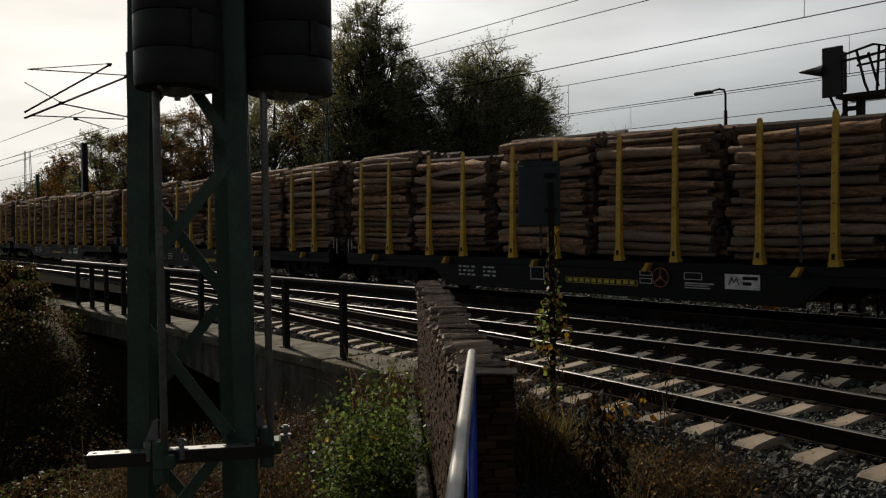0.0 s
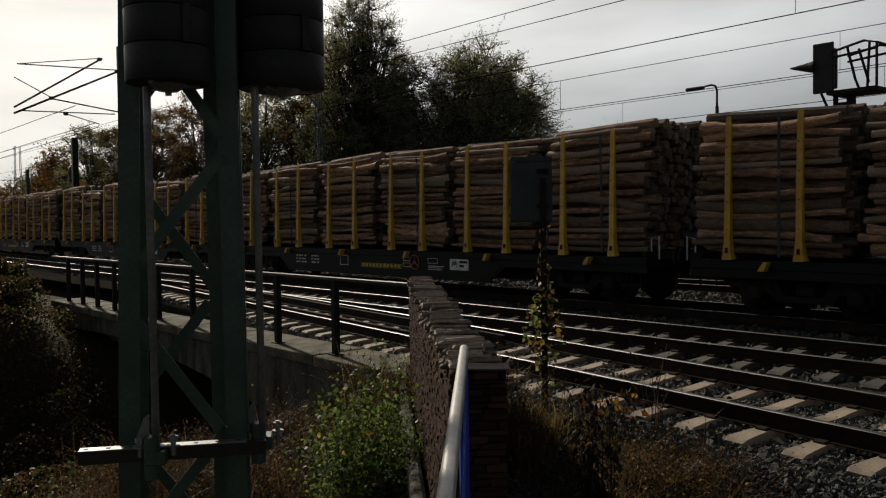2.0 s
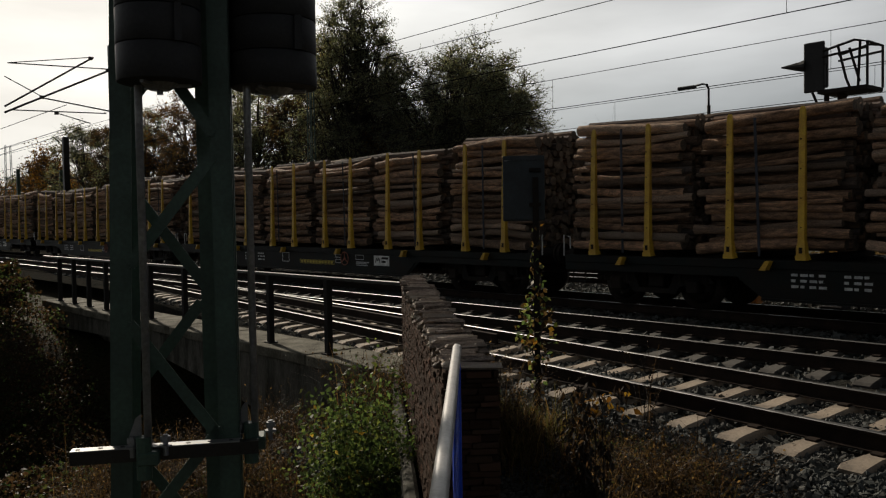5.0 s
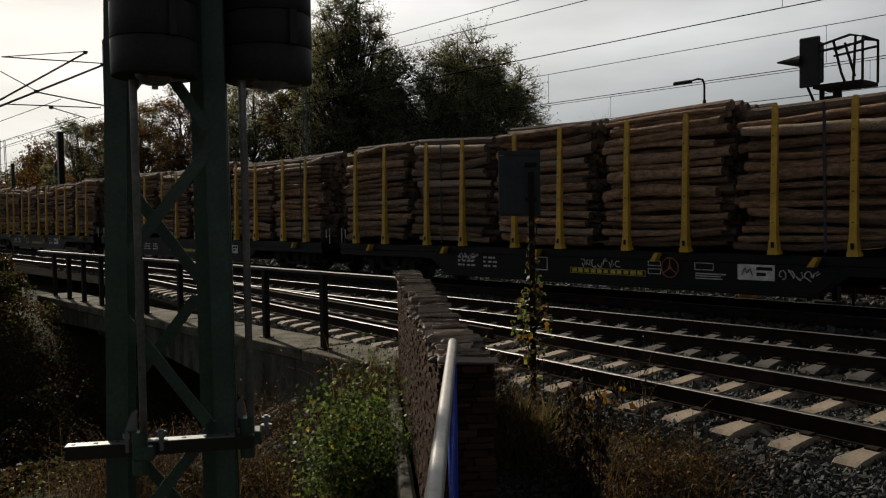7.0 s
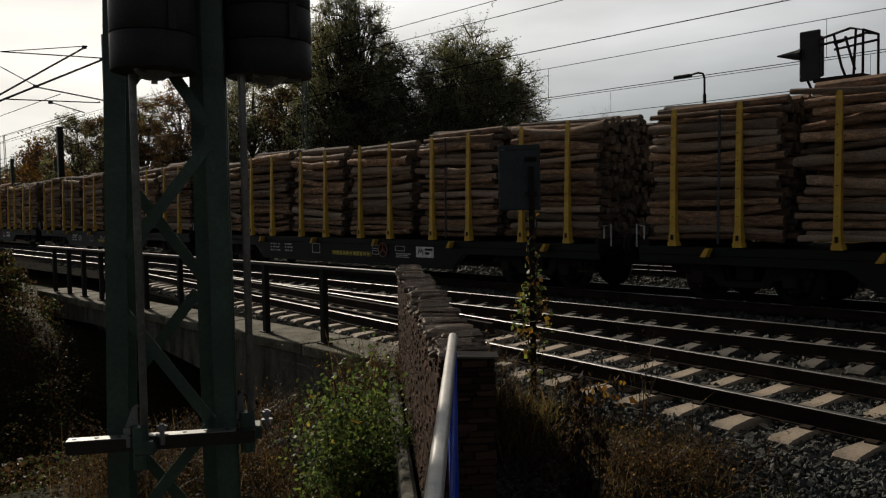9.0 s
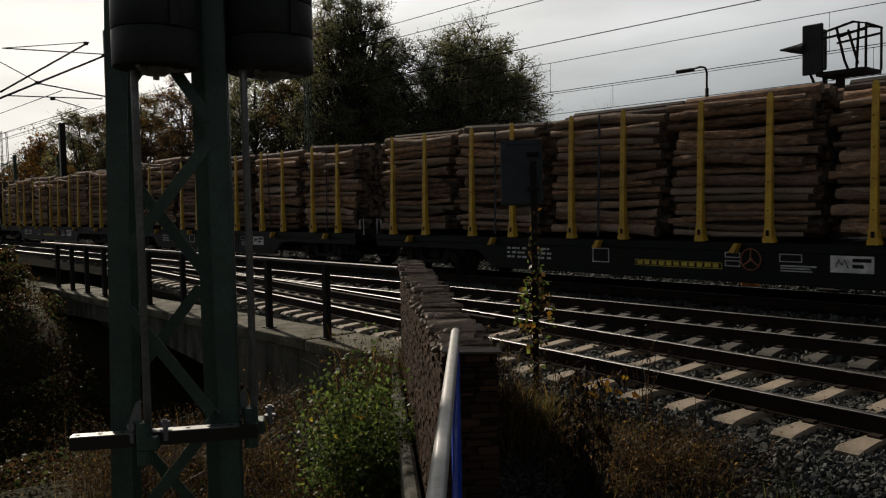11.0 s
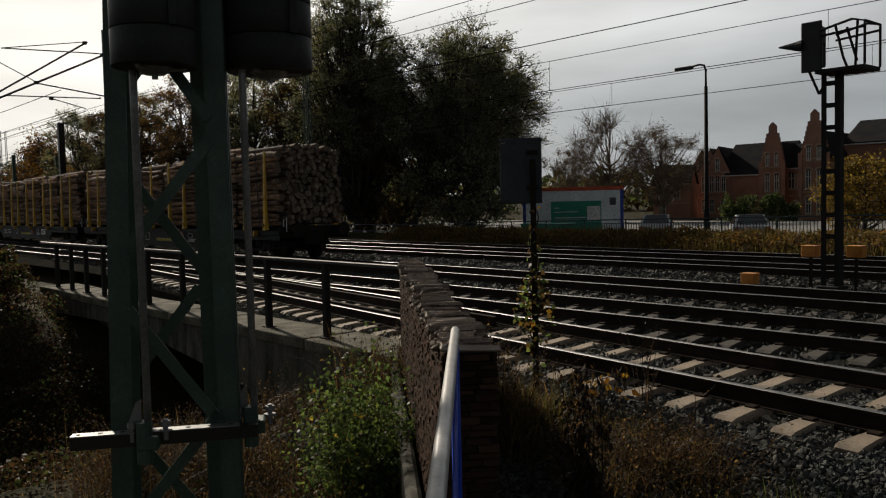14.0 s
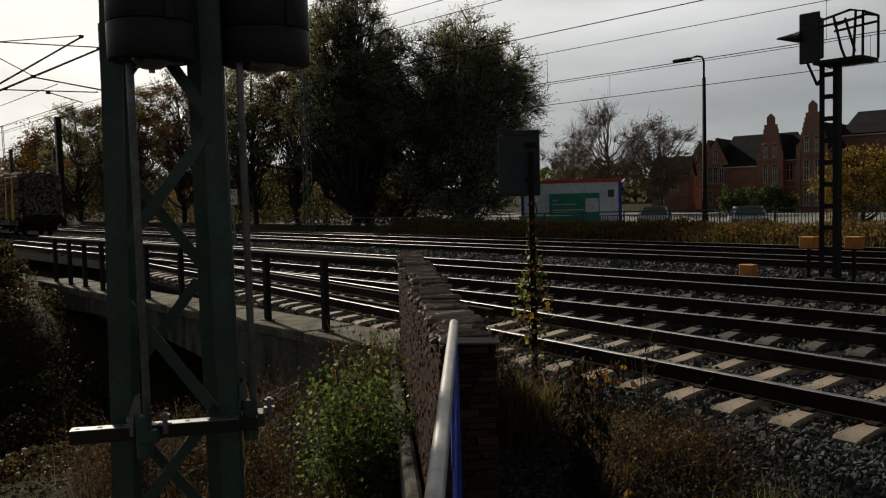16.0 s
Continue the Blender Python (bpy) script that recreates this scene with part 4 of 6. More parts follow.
# ---- plants ----
def blades(pts, dirs, length, width, rng):
    """Leaf quads: each a bent diamond at a point, along a direction. Returns vertices and faces."""
    n = len(pts)
    d = dirs / np.maximum(1e-6, np.linalg.norm(dirs, axis=1))[:, None]
    side = np.cross(d, rng.normal(size=(n, 3))); side /= np.maximum(1e-6, np.linalg.norm(side, axis=1))[:, None]
    up = np.cross(side, d)
    L, W = np.broadcast_to(length, n)[:, None], np.broadcast_to(width, n)[:, None]
    a, b = pts, pts + d * L
    mid = pts + d * L * 0.45 + up * L * 0.12
    v = np.stack([a, mid + side * W * 0.5, b, mid - side * W * 0.5], 1)
    f = np.arange(4 * n).reshape(n, 4)
    return v.reshape(-1, 3), f


def leaf_mesh(name, pts, size, mats, rng, long=1.5, droop=0.3, slots=None):
    dirs = rng.normal(size=(len(pts), 3)); dirs[:, 2] -= droop
    s = size * rng.uniform(0.6, 1.4, len(pts))
    v, f = blades(np.asarray(pts), dirs, s * long, s, rng)
    return raw_mesh(name, v, f, mats, slots)


def twig_tubes(segs, seg=4):
    """Many tapering limbs (start, end, radius, end radius) as one mesh's arrays."""
    A = np.array([s[0] for s in segs], float); B = np.array([s[1] for s in segs], float)
    r0 = np.array([s[2] for s in segs]); r1 = np.array([s[3] for s in segs])
    d = B - A; d /= np.maximum(1e-6, np.linalg.norm(d, axis=1))[:, None]
    ref = np.where(np.abs(d[:, 2:3]) < 0.9, np.array([[0, 0, 1.0]]), np.array([[1.0, 0, 0]]))
    u = np.cross(d, ref); u /= np.linalg.norm(u, axis=1)[:, None]; w = np.cross(d, u)
    ang = 2 * np.pi * np.arange(seg) / seg
    ring = u[:, None] * np.cos(ang)[None, :, None] + w[:, None] * np.sin(ang)[None, :, None]
    v = np.concatenate([A[:, None] + ring * r0[:, None, None], B[:, None] + ring * r1[:, None, None]], 1)
    k = np.arange(seg); k2 = (k + 1) % seg
    f = np.stack([k, k2, k2 + seg, k + seg], -1)
    f = (f[None] + (2 * seg) * np.arange(len(segs))[:, None, None]).reshape(-1, 4)
    return v.reshape(-1, 3), f


def grow(rng, base, top, r, spread, levels, fan, segs, tips, lift=0.35, forks=4):
    """Limbs from base to top that fork again and again; collects the segments and the twig tips."""
    p = np.array(base, float); d = (np.array(top) - p) / forks
    ln = np.linalg.norm(d)
    for i in range(forks):
        q = p + d + rng.normal(size=3) * ln * 0.14
        segs.append((p, q, r * (1 - 0.75 * i / forks), r * (1 - 0.75 * (i + 1) / forks)))
        if levels > 0 and (i > 0 or levels < fan[1]):
            for _ in range(fan[0]):
                s = rng.normal(size=3); s /= np.linalg.norm(s); s[2] = abs(s[2]) * lift + lift * 0.4
                L = spread * rng.uniform(0.55, 1.1) * (1 - 0.35 * i / forks)
                grow(rng, q, q + s * L + d / ln * L * 0.35, r * 0.42 * (1 - 0.5 * i / forks), spread * 0.5, levels - 1, fan, segs, tips, lift, 3)
        elif levels == 0:
            tips.append(q)
        p = q
    tips.append(p)


def tree(label, x, y, height, spread, r, seed, leaf, leaves, size, lean=(0, 0), bark=None, bole=0.25, clusters=40, twigs=16, flat=0.75, fuzz=0.13, up=0.3, z=None, cone=0.0, csz=(0.22, 0.42)):
    """A trunk, limbs bent to clusters spread through the crown, twigs that fan from each cluster, and leaves along the twigs."""
    rng = np.random.default_rng(seed)
    g = ground_z(x, y) - 0.1 if z is None else z
    tr = thing("tree", label, "tree", pose(x, y, g))
    segs, tips = [], []
    n = 9
    spine = [np.array([lean[0] * (k / n) ** 1.3, lean[1] * (k / n) ** 1.3, height * 0.93 * k / n]) + (rng.normal(size=3) * 0.02 * height * 0.5 if k else 0) for k in range(n + 1)]
    for k in range(n):
        segs.append((spine[k], spine[k + 1], r * (1.15 - k / n), r * (1.15 - (k + 1) / n)))
    zc, hz = height * (1 + bole) / 2, height * (1 - bole) / 2
    ctr = np.array([lean[0] * 0.75, lean[1] * 0.75, zc])
    for c in range(clusters):
        d = rng.normal(size=3); d /= np.linalg.norm(d)
        q = ctr + d * np.array([spread, spread, hz]) * rng.uniform(0.35, 1.0) ** 0.6 * rng.uniform(0.8, 1.06)
        wide = 1 + cone * (0.35 - (q[2] - bole * height) / (height * (1 - bole)))
        q[0], q[1] = ctr[0] + (q[0] - ctr[0]) * wide, ctr[1] + (q[1] - ctr[1]) * wide
        f = np.clip((q[2] / height - 0.16 - rng.uniform(0, 0.12)), bole * 0.75, 0.9) * n
        k = int(min(n - 1, f)); s0 = spine[k] + (spine[k + 1] - spine[k]) * (f - k)
        ln = np.linalg.norm(q - s0)
        p, r0 = s0, r * (0.5 - 0.35 * f / n) * min(1.0, 0.4 + ln / (spread + 0.1))
        for i in range(4):
            t = (i + 1) / 4
            e = s0 + (q - s0) * t + np.array([0, 0, -0.12 * ln * math.sin(math.pi * t)]) + rng.normal(size=3) * ln * 0.035
            segs.append((p, e, r0 * (1 - 0.75 * i / 4), r0 * (1 - 0.75 * (i + 1) / 4))); p = e
        cs = spread * rng.uniform(*csz)
        out = (q - ctr) / (np.linalg.norm(q - ctr) + 1e-6)
        for _ in range(twigs):
            d = rng.normal(size=3) + out * 0.8 + np.array([0, 0, up]); d /= np.linalg.norm(d)
            d[2] *= flat
            m1 = p + d * cs * 0.5 + rng.normal(size=3) * cs * 0.08
            e = m1 + (d + rng.normal(size=3) * 0.35) * cs * 0.6
            segs.append((p, m1, 0.018 + r * 0.03, 0.012)); segs.append((m1, e, 0.012, 0.005))
            for _ in range(2):
                e2 = m1 + (d + rng.normal(size=3) * 0.7) * cs * 0.5
                segs.append((m1, e2, 0.009, 0.004)); tips.append((m1, e2))
            tips.append((m1, e))
    v, f = twig_tubes(segs, 4)
    part("trunk", raw_mesh("trunk", v, f, bark or M_TRUNK), None, tr, "dark trunk with bare limbs and twigs")
    A, B = np.array([t[0] for t in tips]), np.array([t[1] for t in tips])
    ix = rng.integers(0, len(A), leaves)
    pts = A[ix] + (B - A)[ix] * rng.uniform(0, 1.1, (leaves, 1)) + rng.normal(size=(leaves, 3)) * fuzz
    pts = pts[pts[:, 2] > 0.2]
    part("crown", leaf_mesh("crown", pts, size, leaf, rng, 1.4, 0.3), None, tr)
    return tr


def shrubs(name, label, boxes, n, size, mats, seed, category="shrubs", kind="stuff", ground=True):
    """A thicket: leaves on mounds (x0, x1, y0, y1, height) over the ground."""
    rng = np.random.default_rng(seed)
    P = []
    tot = sum((b[1] - b[0]) * (b[3] - b[2]) for b in boxes)
    for x0, x1, y0, y1, h in boxes:
        k = int(n * (x1 - x0) * (y1 - y0) / tot)
        x, y = rng.uniform(x0, x1, k), rng.uniform(y0, y1, k)
        hh = np.array([h * (0.65 + 0.5 * noise.noise((a * 0.55, b * 0.55, seed)) + 0.2 * noise.noise((a * 1.9, b * 1.9, seed))) for a, b in zip(x, y)])
        u = 1 - rng.uniform(0, 1, k) ** 2 * 0.9
        z = np.array([ground_z(a, b) for a, b in zip(x, y)]) + np.maximum(0.03, hh * u)
        P.append(np.stack([x, y, z], -1))
    P = np.concatenate(P)
    sl = rng.choice(len(mats), len(P), p=None) if len(mats) > 1 else None
    return solo(name, leaf_mesh(name, P, size, mats, rng, 1.4, 0.2, sl), None, label, category, kind)


def stalks(name, label, n, xy, h, mats, seed, width=0.012, droop=0.4, leafy=0, leaf_size=0.03, category="weeds", kind="stuff", lean=0.35, zoff=0.0):
    """Curved grass blades or dry stems over a patch; xy a function of the generator giving n places."""
    rng = np.random.default_rng(seed)
    x, y = xy(rng, n)
    z = np.array([max(ground_z(a, b), bed_z(a, b) if b > t1_y(a) - 2.3 and a > -9 else -99) for a, b in zip(x, y)]) + zoff
    H = h * rng.uniform(0.45, 1.15, n)
    az = rng.uniform(0, 2 * np.pi, n); k = lean * rng.uniform(0.2, 1.3, n)
    dx, dy = np.cos(az) * k, np.sin(az) * k
    sx, sy = -np.sin(az), np.cos(az)
    V = []
    for i, (t, w) in enumerate(((0, 1.0), (0.4, 0.9), (0.75, 0.65), (1.0, 0.12))):
        bx, by, bz = x + dx * H * t * t, y + dy * H * t * t, z + H * (t - droop * k * t * t)
        for s in (-1, 1):
            V.append(np.stack([bx + s * sx * width * w / 2, by + s * sy * width * w / 2, bz], -1))
    v = np.stack(V, 1)
    q = np.array([(0, 1, 3, 2), (2, 3, 5, 4), (4, 5, 7, 6)])
    f = (q[None] + 8 * np.arange(n)[:, None, None]).reshape(-1, 4)
    v = v.reshape(-1, 3)
    sl = np.repeat(rng.integers(0, len(mats), n), 3)
    if leafy:
        t = rng.uniform(0.25, 1.0, (n, leafy))
        pts = np.stack([x[:, None] + dx[:, None] * H[:, None] * t * t, y[:, None] + dy[:, None] * H[:, None] * t * t, z[:, None] + H[:, None] * (t - droop * k[:, None] * t * t)], -1).reshape(-1, 3)
        s = leaf_size * rng.uniform(0.5, 1.4, len(pts))
        lv, lf = blades(pts, rng.normal(size=(len(pts), 3)), s * 1.6, s, rng)
        f = np.concatenate([f, lf + len(v)]); v = np.concatenate([v, lv])
        sl = np.concatenate([sl, rng.integers(0, len(mats), len(lf))])
    return solo(name, raw_mesh(name, v, f, mats, sl), None, label, category, kind)


def patch(x0, x1, y0, y1):
    return lambda rng, n: (rng.uniform(x0, x1, n), rng.uniform(y0, y1, n))


def clumps(x0, x1, y0, y1, k, r):
    """Places gathered round k random centres."""
    def places(rng, n):
        cx, cy, w = rng.uniform(x0, x1, k), rng.uniform(y0, y1, k), rng.uniform(0.4, 1.8, k) * r
        i = rng.integers(0, k, n)
        return cx[i] + rng.normal(size=n) * w[i], cy[i] + rng.normal(size=n) * w[i]
    return places


def blob(cx, cy, r):
    return lambda rng, n: (cx + rng.normal(size=n) * r, cy + rng.normal(size=n) * r)


# ---- the line mast with its tension weights ----
def build_mast():
    C = Vector((-4.04, 1.75))
    m = thing("line_mast", "dark green lattice mast of channel steel beside the wing wall", "line mast", pose(C.x, C.y, 0, 0, 0, 60.0))
    zb, zt, w, dpt = -1.75, 6.6, 0.272, 0.26
    def half(z):
        return w + 0.0147 * (2.58 - z)
    def drift(z):
        return 0.0100 * (z - 0.3)
    def splay(mb, s):
        mb.v = [(a + s * (half(c) - w) + drift(c), b, c) for a, b, c in mb.v]
        return mb
    def leg(x, y, s):
        xi = x - s * (0.04 if y < 0 or s < 0 else 0.125)
        mb = MB().box(min(xi, x + s * 0.055), max(xi, x + s * 0.055), y - 0.004, y + 0.004, zb, zt)
        mb.box(x + s * 0.055 - 0.005, x + s * 0.055 + 0.005, y + 0.004, y + 0.058 if y < 0 else y - 0.058, zb, zt) if y < 0 else mb.box(x + s * 0.055 - 0.005, x + s * 0.055 + 0.005, y - 0.058, y - 0.004, zb, zt)
        part("leg", splay(mb, s), M_MAST, m)
    for x, s in ((-w + 0.055, -1), (w - 0.055, 1)):
        leg(x, -dpt / 2, s); leg(x, dpt / 2, s)
        # flat side plates closing the channel on the outer side
        part("leg_side", splay(MB().box(x + s * 0.056, x + s * 0.064, -dpt / 2 + 0.06, -dpt / 2 + 0.10, zb, zt), s), M_MAST, m)
    a = -w + 0.08
    for k in range(-3, 3):
        d = 1.49 * k if k >= 0 else 1.34 * k
        for y, runs in ((-dpt / 2 - 0.009, ((-a, 2.19, a, 1.66), (a, 1.38, -a, 0.80))), (dpt / 2 + 0.009, ((a - 0.09, 2.12, -a - 0.06, 1.52), (-a - 0.09, 1.45, a - 0.09, 0.90)))):
            for xa, za, xb, zb_ in runs:
                if zb_ + d > -1.6:
                    part("brace", MB().bar((xa * half(za + d) / w + drift(za + d), y, za + d), (xb * half(zb_ + d) / w + drift(zb_ + d), y, zb_ + d), 0.008, 0.056, up=(0, 0, 1)), M_MAST, m)
                    for xe, ze in ((xa, za + d), (xb, zb_ + d)):
                        part("rivet", MB().tube([(xe * half(ze) / w + drift(ze), y - 0.012, ze), (xe * half(ze) / w + drift(ze), y + 0.012, ze)], 0.011, 8), M_MAST, m)
    part("foundation", MB().box(-0.5, 0.5, -0.45, 0.45, -2.6, -1.7, None, 0, 0.03), M_CONC, m)
    # guide rods and the cross bar that holds them
    part("cross_bar", MB().box(-0.46, 0.40, -0.235, -0.18, 0.790, 0.798).box(-0.46, 0.40, -0.235, -0.229, 0.737, 0.790), M_RAILING, m, "channel cross bar")
    top = MB().box(-0.46, 0.31, -0.238, -0.172, 0.799, 0.804)
    part("bar_top", top, M_ZINC, m, "bright galvanised top flange")
    for i in range(8):
        x = -0.43 + 0.1 * i
        part("bolt_hole", MB().tube([(x, -0.205, 0.8045), (x, -0.205, 0.8065)], 0.011, 10), M_BLACK, m)
    for x0, x1, yy in ((-0.105, -0.135, -0.26), (0.382, 0.40, -0.10)):
        part("guide_rod", MB().tube([(x0, yy, 0.72), (x0 - 0.0, yy, 4.6)], 0.018, 14), M_ROD, m, "dull galvanised guide rod", True)
        part("rod_clamp", MB().box(x0 - 0.05, x0 + 0.05, yy - 0.04, yy + 0.09, 0.727, 0.792, None, 0, 0.008).tube([(x0 - 0.02, yy, 0.66), (x0 - 0.02, yy, 0.86)], 0.036, 12), M_MAST, m)
        for dx in (-0.075, 0.075):
            part("clamp_bolt", MB().tube([(x0 + dx, yy + 0.02, 0.76), (x0 + dx, yy + 0.02, 0.86)], 0.013, 8).tube([(x0 + dx, yy + 0.02, 0.827), (x0 + dx, yy + 0.02, 0.852)], 0.024, 6).tube([(x0 + dx, yy + 0.02, 0.804), (x0 + dx, yy + 0.02, 0.812)], 0.03, 10), M_ZINC, m)
        part("clamp_ear", MB().prism([(x0 - 0.09, 0.80), (x0 - 0.035, 0.80), (x0 - 0.035, 0.96), (x0 - 0.06, 0.94), (x0 - 0.09, 0.86)], yy + 0.03, yy + 0.045), M_ZINC, m)

    def weight(wx, wy, z0, label, k=1.0):
        p = Matrix(m.matrix_basis) @ Vector((wx, wy, 0))
        t = thing("tension_weight", label, "counterweight", pose(p.x, p.y, z0, 0, 0, 63.5) @ Matrix.Diagonal((k, k, 1, 1)), group="tension weights of the line mast")
        h = 0.165
        mb = MB().tube([(0, 0, 0.002), (0, 0, 0.006), (0, 0, h - 0.004), (0, 0, h - 0.001)], [0.198, 0.2025, 0.2025, 0.200], 40)
        mb2 = MB().box(0.085, 0.118, -0.2000, -0.16, 0.0, h)
        me, slot_me = mb.mesh("disc", M_BLACK), mb2.mesh("slot", M_BLACK)
        me.polygons.foreach_set("use_smooth", [len(p_.vertices) == 4 for p_ in me.polygons])
        for i in range(8):
            part("disc", me, None, t, at=pose(0, 0, h * i, 0, 0, (0 if i % 2 else 7)))
            if i % 2:
                part("slot", slot_me, None, t, at=pose(0, 0, h * i))
        part("hub", MB().tube([(0, 0, -0.03), (0, 0, 0.0)], [0.05, 0.09], 18).tube([(0, 0, -0.05), (0, 0, 1.6)], 0.016, 8), M_ROD, t)
        for i in range(3):
            part("rib", MB().bar((0, 0, -0.01), (0.15 * math.cos(2.1 * i), 0.15 * math.sin(2.1 * i), -0.006), 0.02, 0.012), M_ROD, t)
        part("rope", MB().tube([(0, 0, 1.55), (0, 0, 5.2)], 0.008, 6), M_WIRE, t)
    weight(0.001, -0.33, 2.50, "black round tension weight of stacked discs beside the mast", 0.93)
    weight(0.515, -0.02, 2.53, "black round tension weight hung behind the mast's edge", 1.06)


build_mast()


def build_pipe():
    a, b = Vector((-2.94, 2.66, 1.25)), Vector((-0.62, 0.47, 1.25))
    d = (b - a).normalized(); n = Vector((-d.y, d.x, 0))
    if n.x < 0:
        n = -n
    t = thing("hand_railing", "pipe handrail of worn bare steel with blue painted uprights", "railing")
    pts = [a, a + d * 0.02, a + (b - a) * 0.5, b, b + Vector((0.3, -0.28, -0.12)), b + Vector((0.36, -0.34, -1.9))]
    part("handrail", MB().tube(pts, [0.017, 0.0215, 0.0215, 0.0215, 0.0215, 0.0215], 20), M_PIPE, t, "worn grey pipe with a bare metal shine", True)
    off = n * 0.052
    part("lower_rail", MB().bar(a + d * 0.75 + off * 0.3 + Vector((0, 0, -0.075)), b + off + Vector((0, 0, -0.075)), 0.012, 0.10, c=0.003), M_BLUE, t, "blue painted flat rail")
    for f in (0.10, 0.85):
        p = a + (b - a) * f
        part("upright", MB().tube([p + Vector((0, 0, -0.02)), p + Vector((0, 0, -2.35))], 0.021, 14), M_BLUE, t, "blue painted upright", True)


build_pipe()


# ---- signs and signals ----
def build_sign():
    s = thing("track_sign", "back of a dark rectangular trackside sign on a slim post", "sign", pose(-6.25, 6.85, 0, 0, 0, 42))
    part("post", MB().box(-0.032, 0.032, -0.032, 0.032, -0.75, 2.30, None, 0, 0.006), M_UNDER, s)
    part("panel", MB().box(-0.36, 0.10, 0.035, 0.055, 1.82, 2.54, None, 0, 0.008).box(-0.36, 0.10, 0.02, 0.035, 1.84, 1.87).box(-0.36, 0.10, 0.02, 0.035, 2.49, 2.52), mat("grey_blue_panel", (0.026, 0.035, 0.042), 0.5, col2=(0.018, 0.025, 0.03), scale=5, fine=40, bump=0.05), s, "dark grey blue back of the panel")
    for z in (2.0, 2.38):
        part("clamp", MB().box(-0.07, 0.06, -0.045, 0.035, z - 0.02, z + 0.02, None, 0, 0.004), M_UNDER, s)
    part("sticker", MB().box(-0.345, -0.30, 0.029, 0.034, 2.485, 2.505), M_WHITE, s)
    rng = np.random.default_rng(8)
    n = 280
    z = np.where(rng.uniform(0, 1, n) < 0.7, rng.normal(0.62, 0.36, n), rng.uniform(-0.35, 1.75, n)); a = rng.uniform(0, 6.28, n)
    dens = np.clip(0.05 + 0.17 * np.exp(-((z - 0.62) / 0.38) ** 2), 0, 1)
    pts = np.stack([-6.25 + np.cos(a) * dens * rng.uniform(0.3, 1.3, n), 6.85 + np.sin(a) * dens * rng.uniform(0.3, 1.3, n), z], -1)
    v = thing("climbing_vine", "climbing vine with yellow and green autumn leaves on the sign post", "vine")
    part("leaves", leaf_mesh("leaves", pts, 0.052, [M_LEAF_GRN, M_LEAF_BUSH, M_LEAF_O, M_LEAF_B], rng, 1.1, 0.9, rng.choice(4, n, p=[0.30, 0.26, 0.05, 0.39])), None, v)
    segs = []
    p = np.array([-6.22, 6.82, -0.5])
    for i in range(40):
        q = np.array([-6.25 + 0.055 * math.cos(i * 0.7), 6.85 + 0.055 * math.sin(i * 0.7), -0.5 + 0.057 * (i + 1)])
        segs.append((p, q, 0.008, 0.008)); p = q
    v_, f_ = twig_tubes(segs, 5)
    part("stem", raw_mesh("stem", v_, f_, M_TRUNK), None, v)


build_sign()


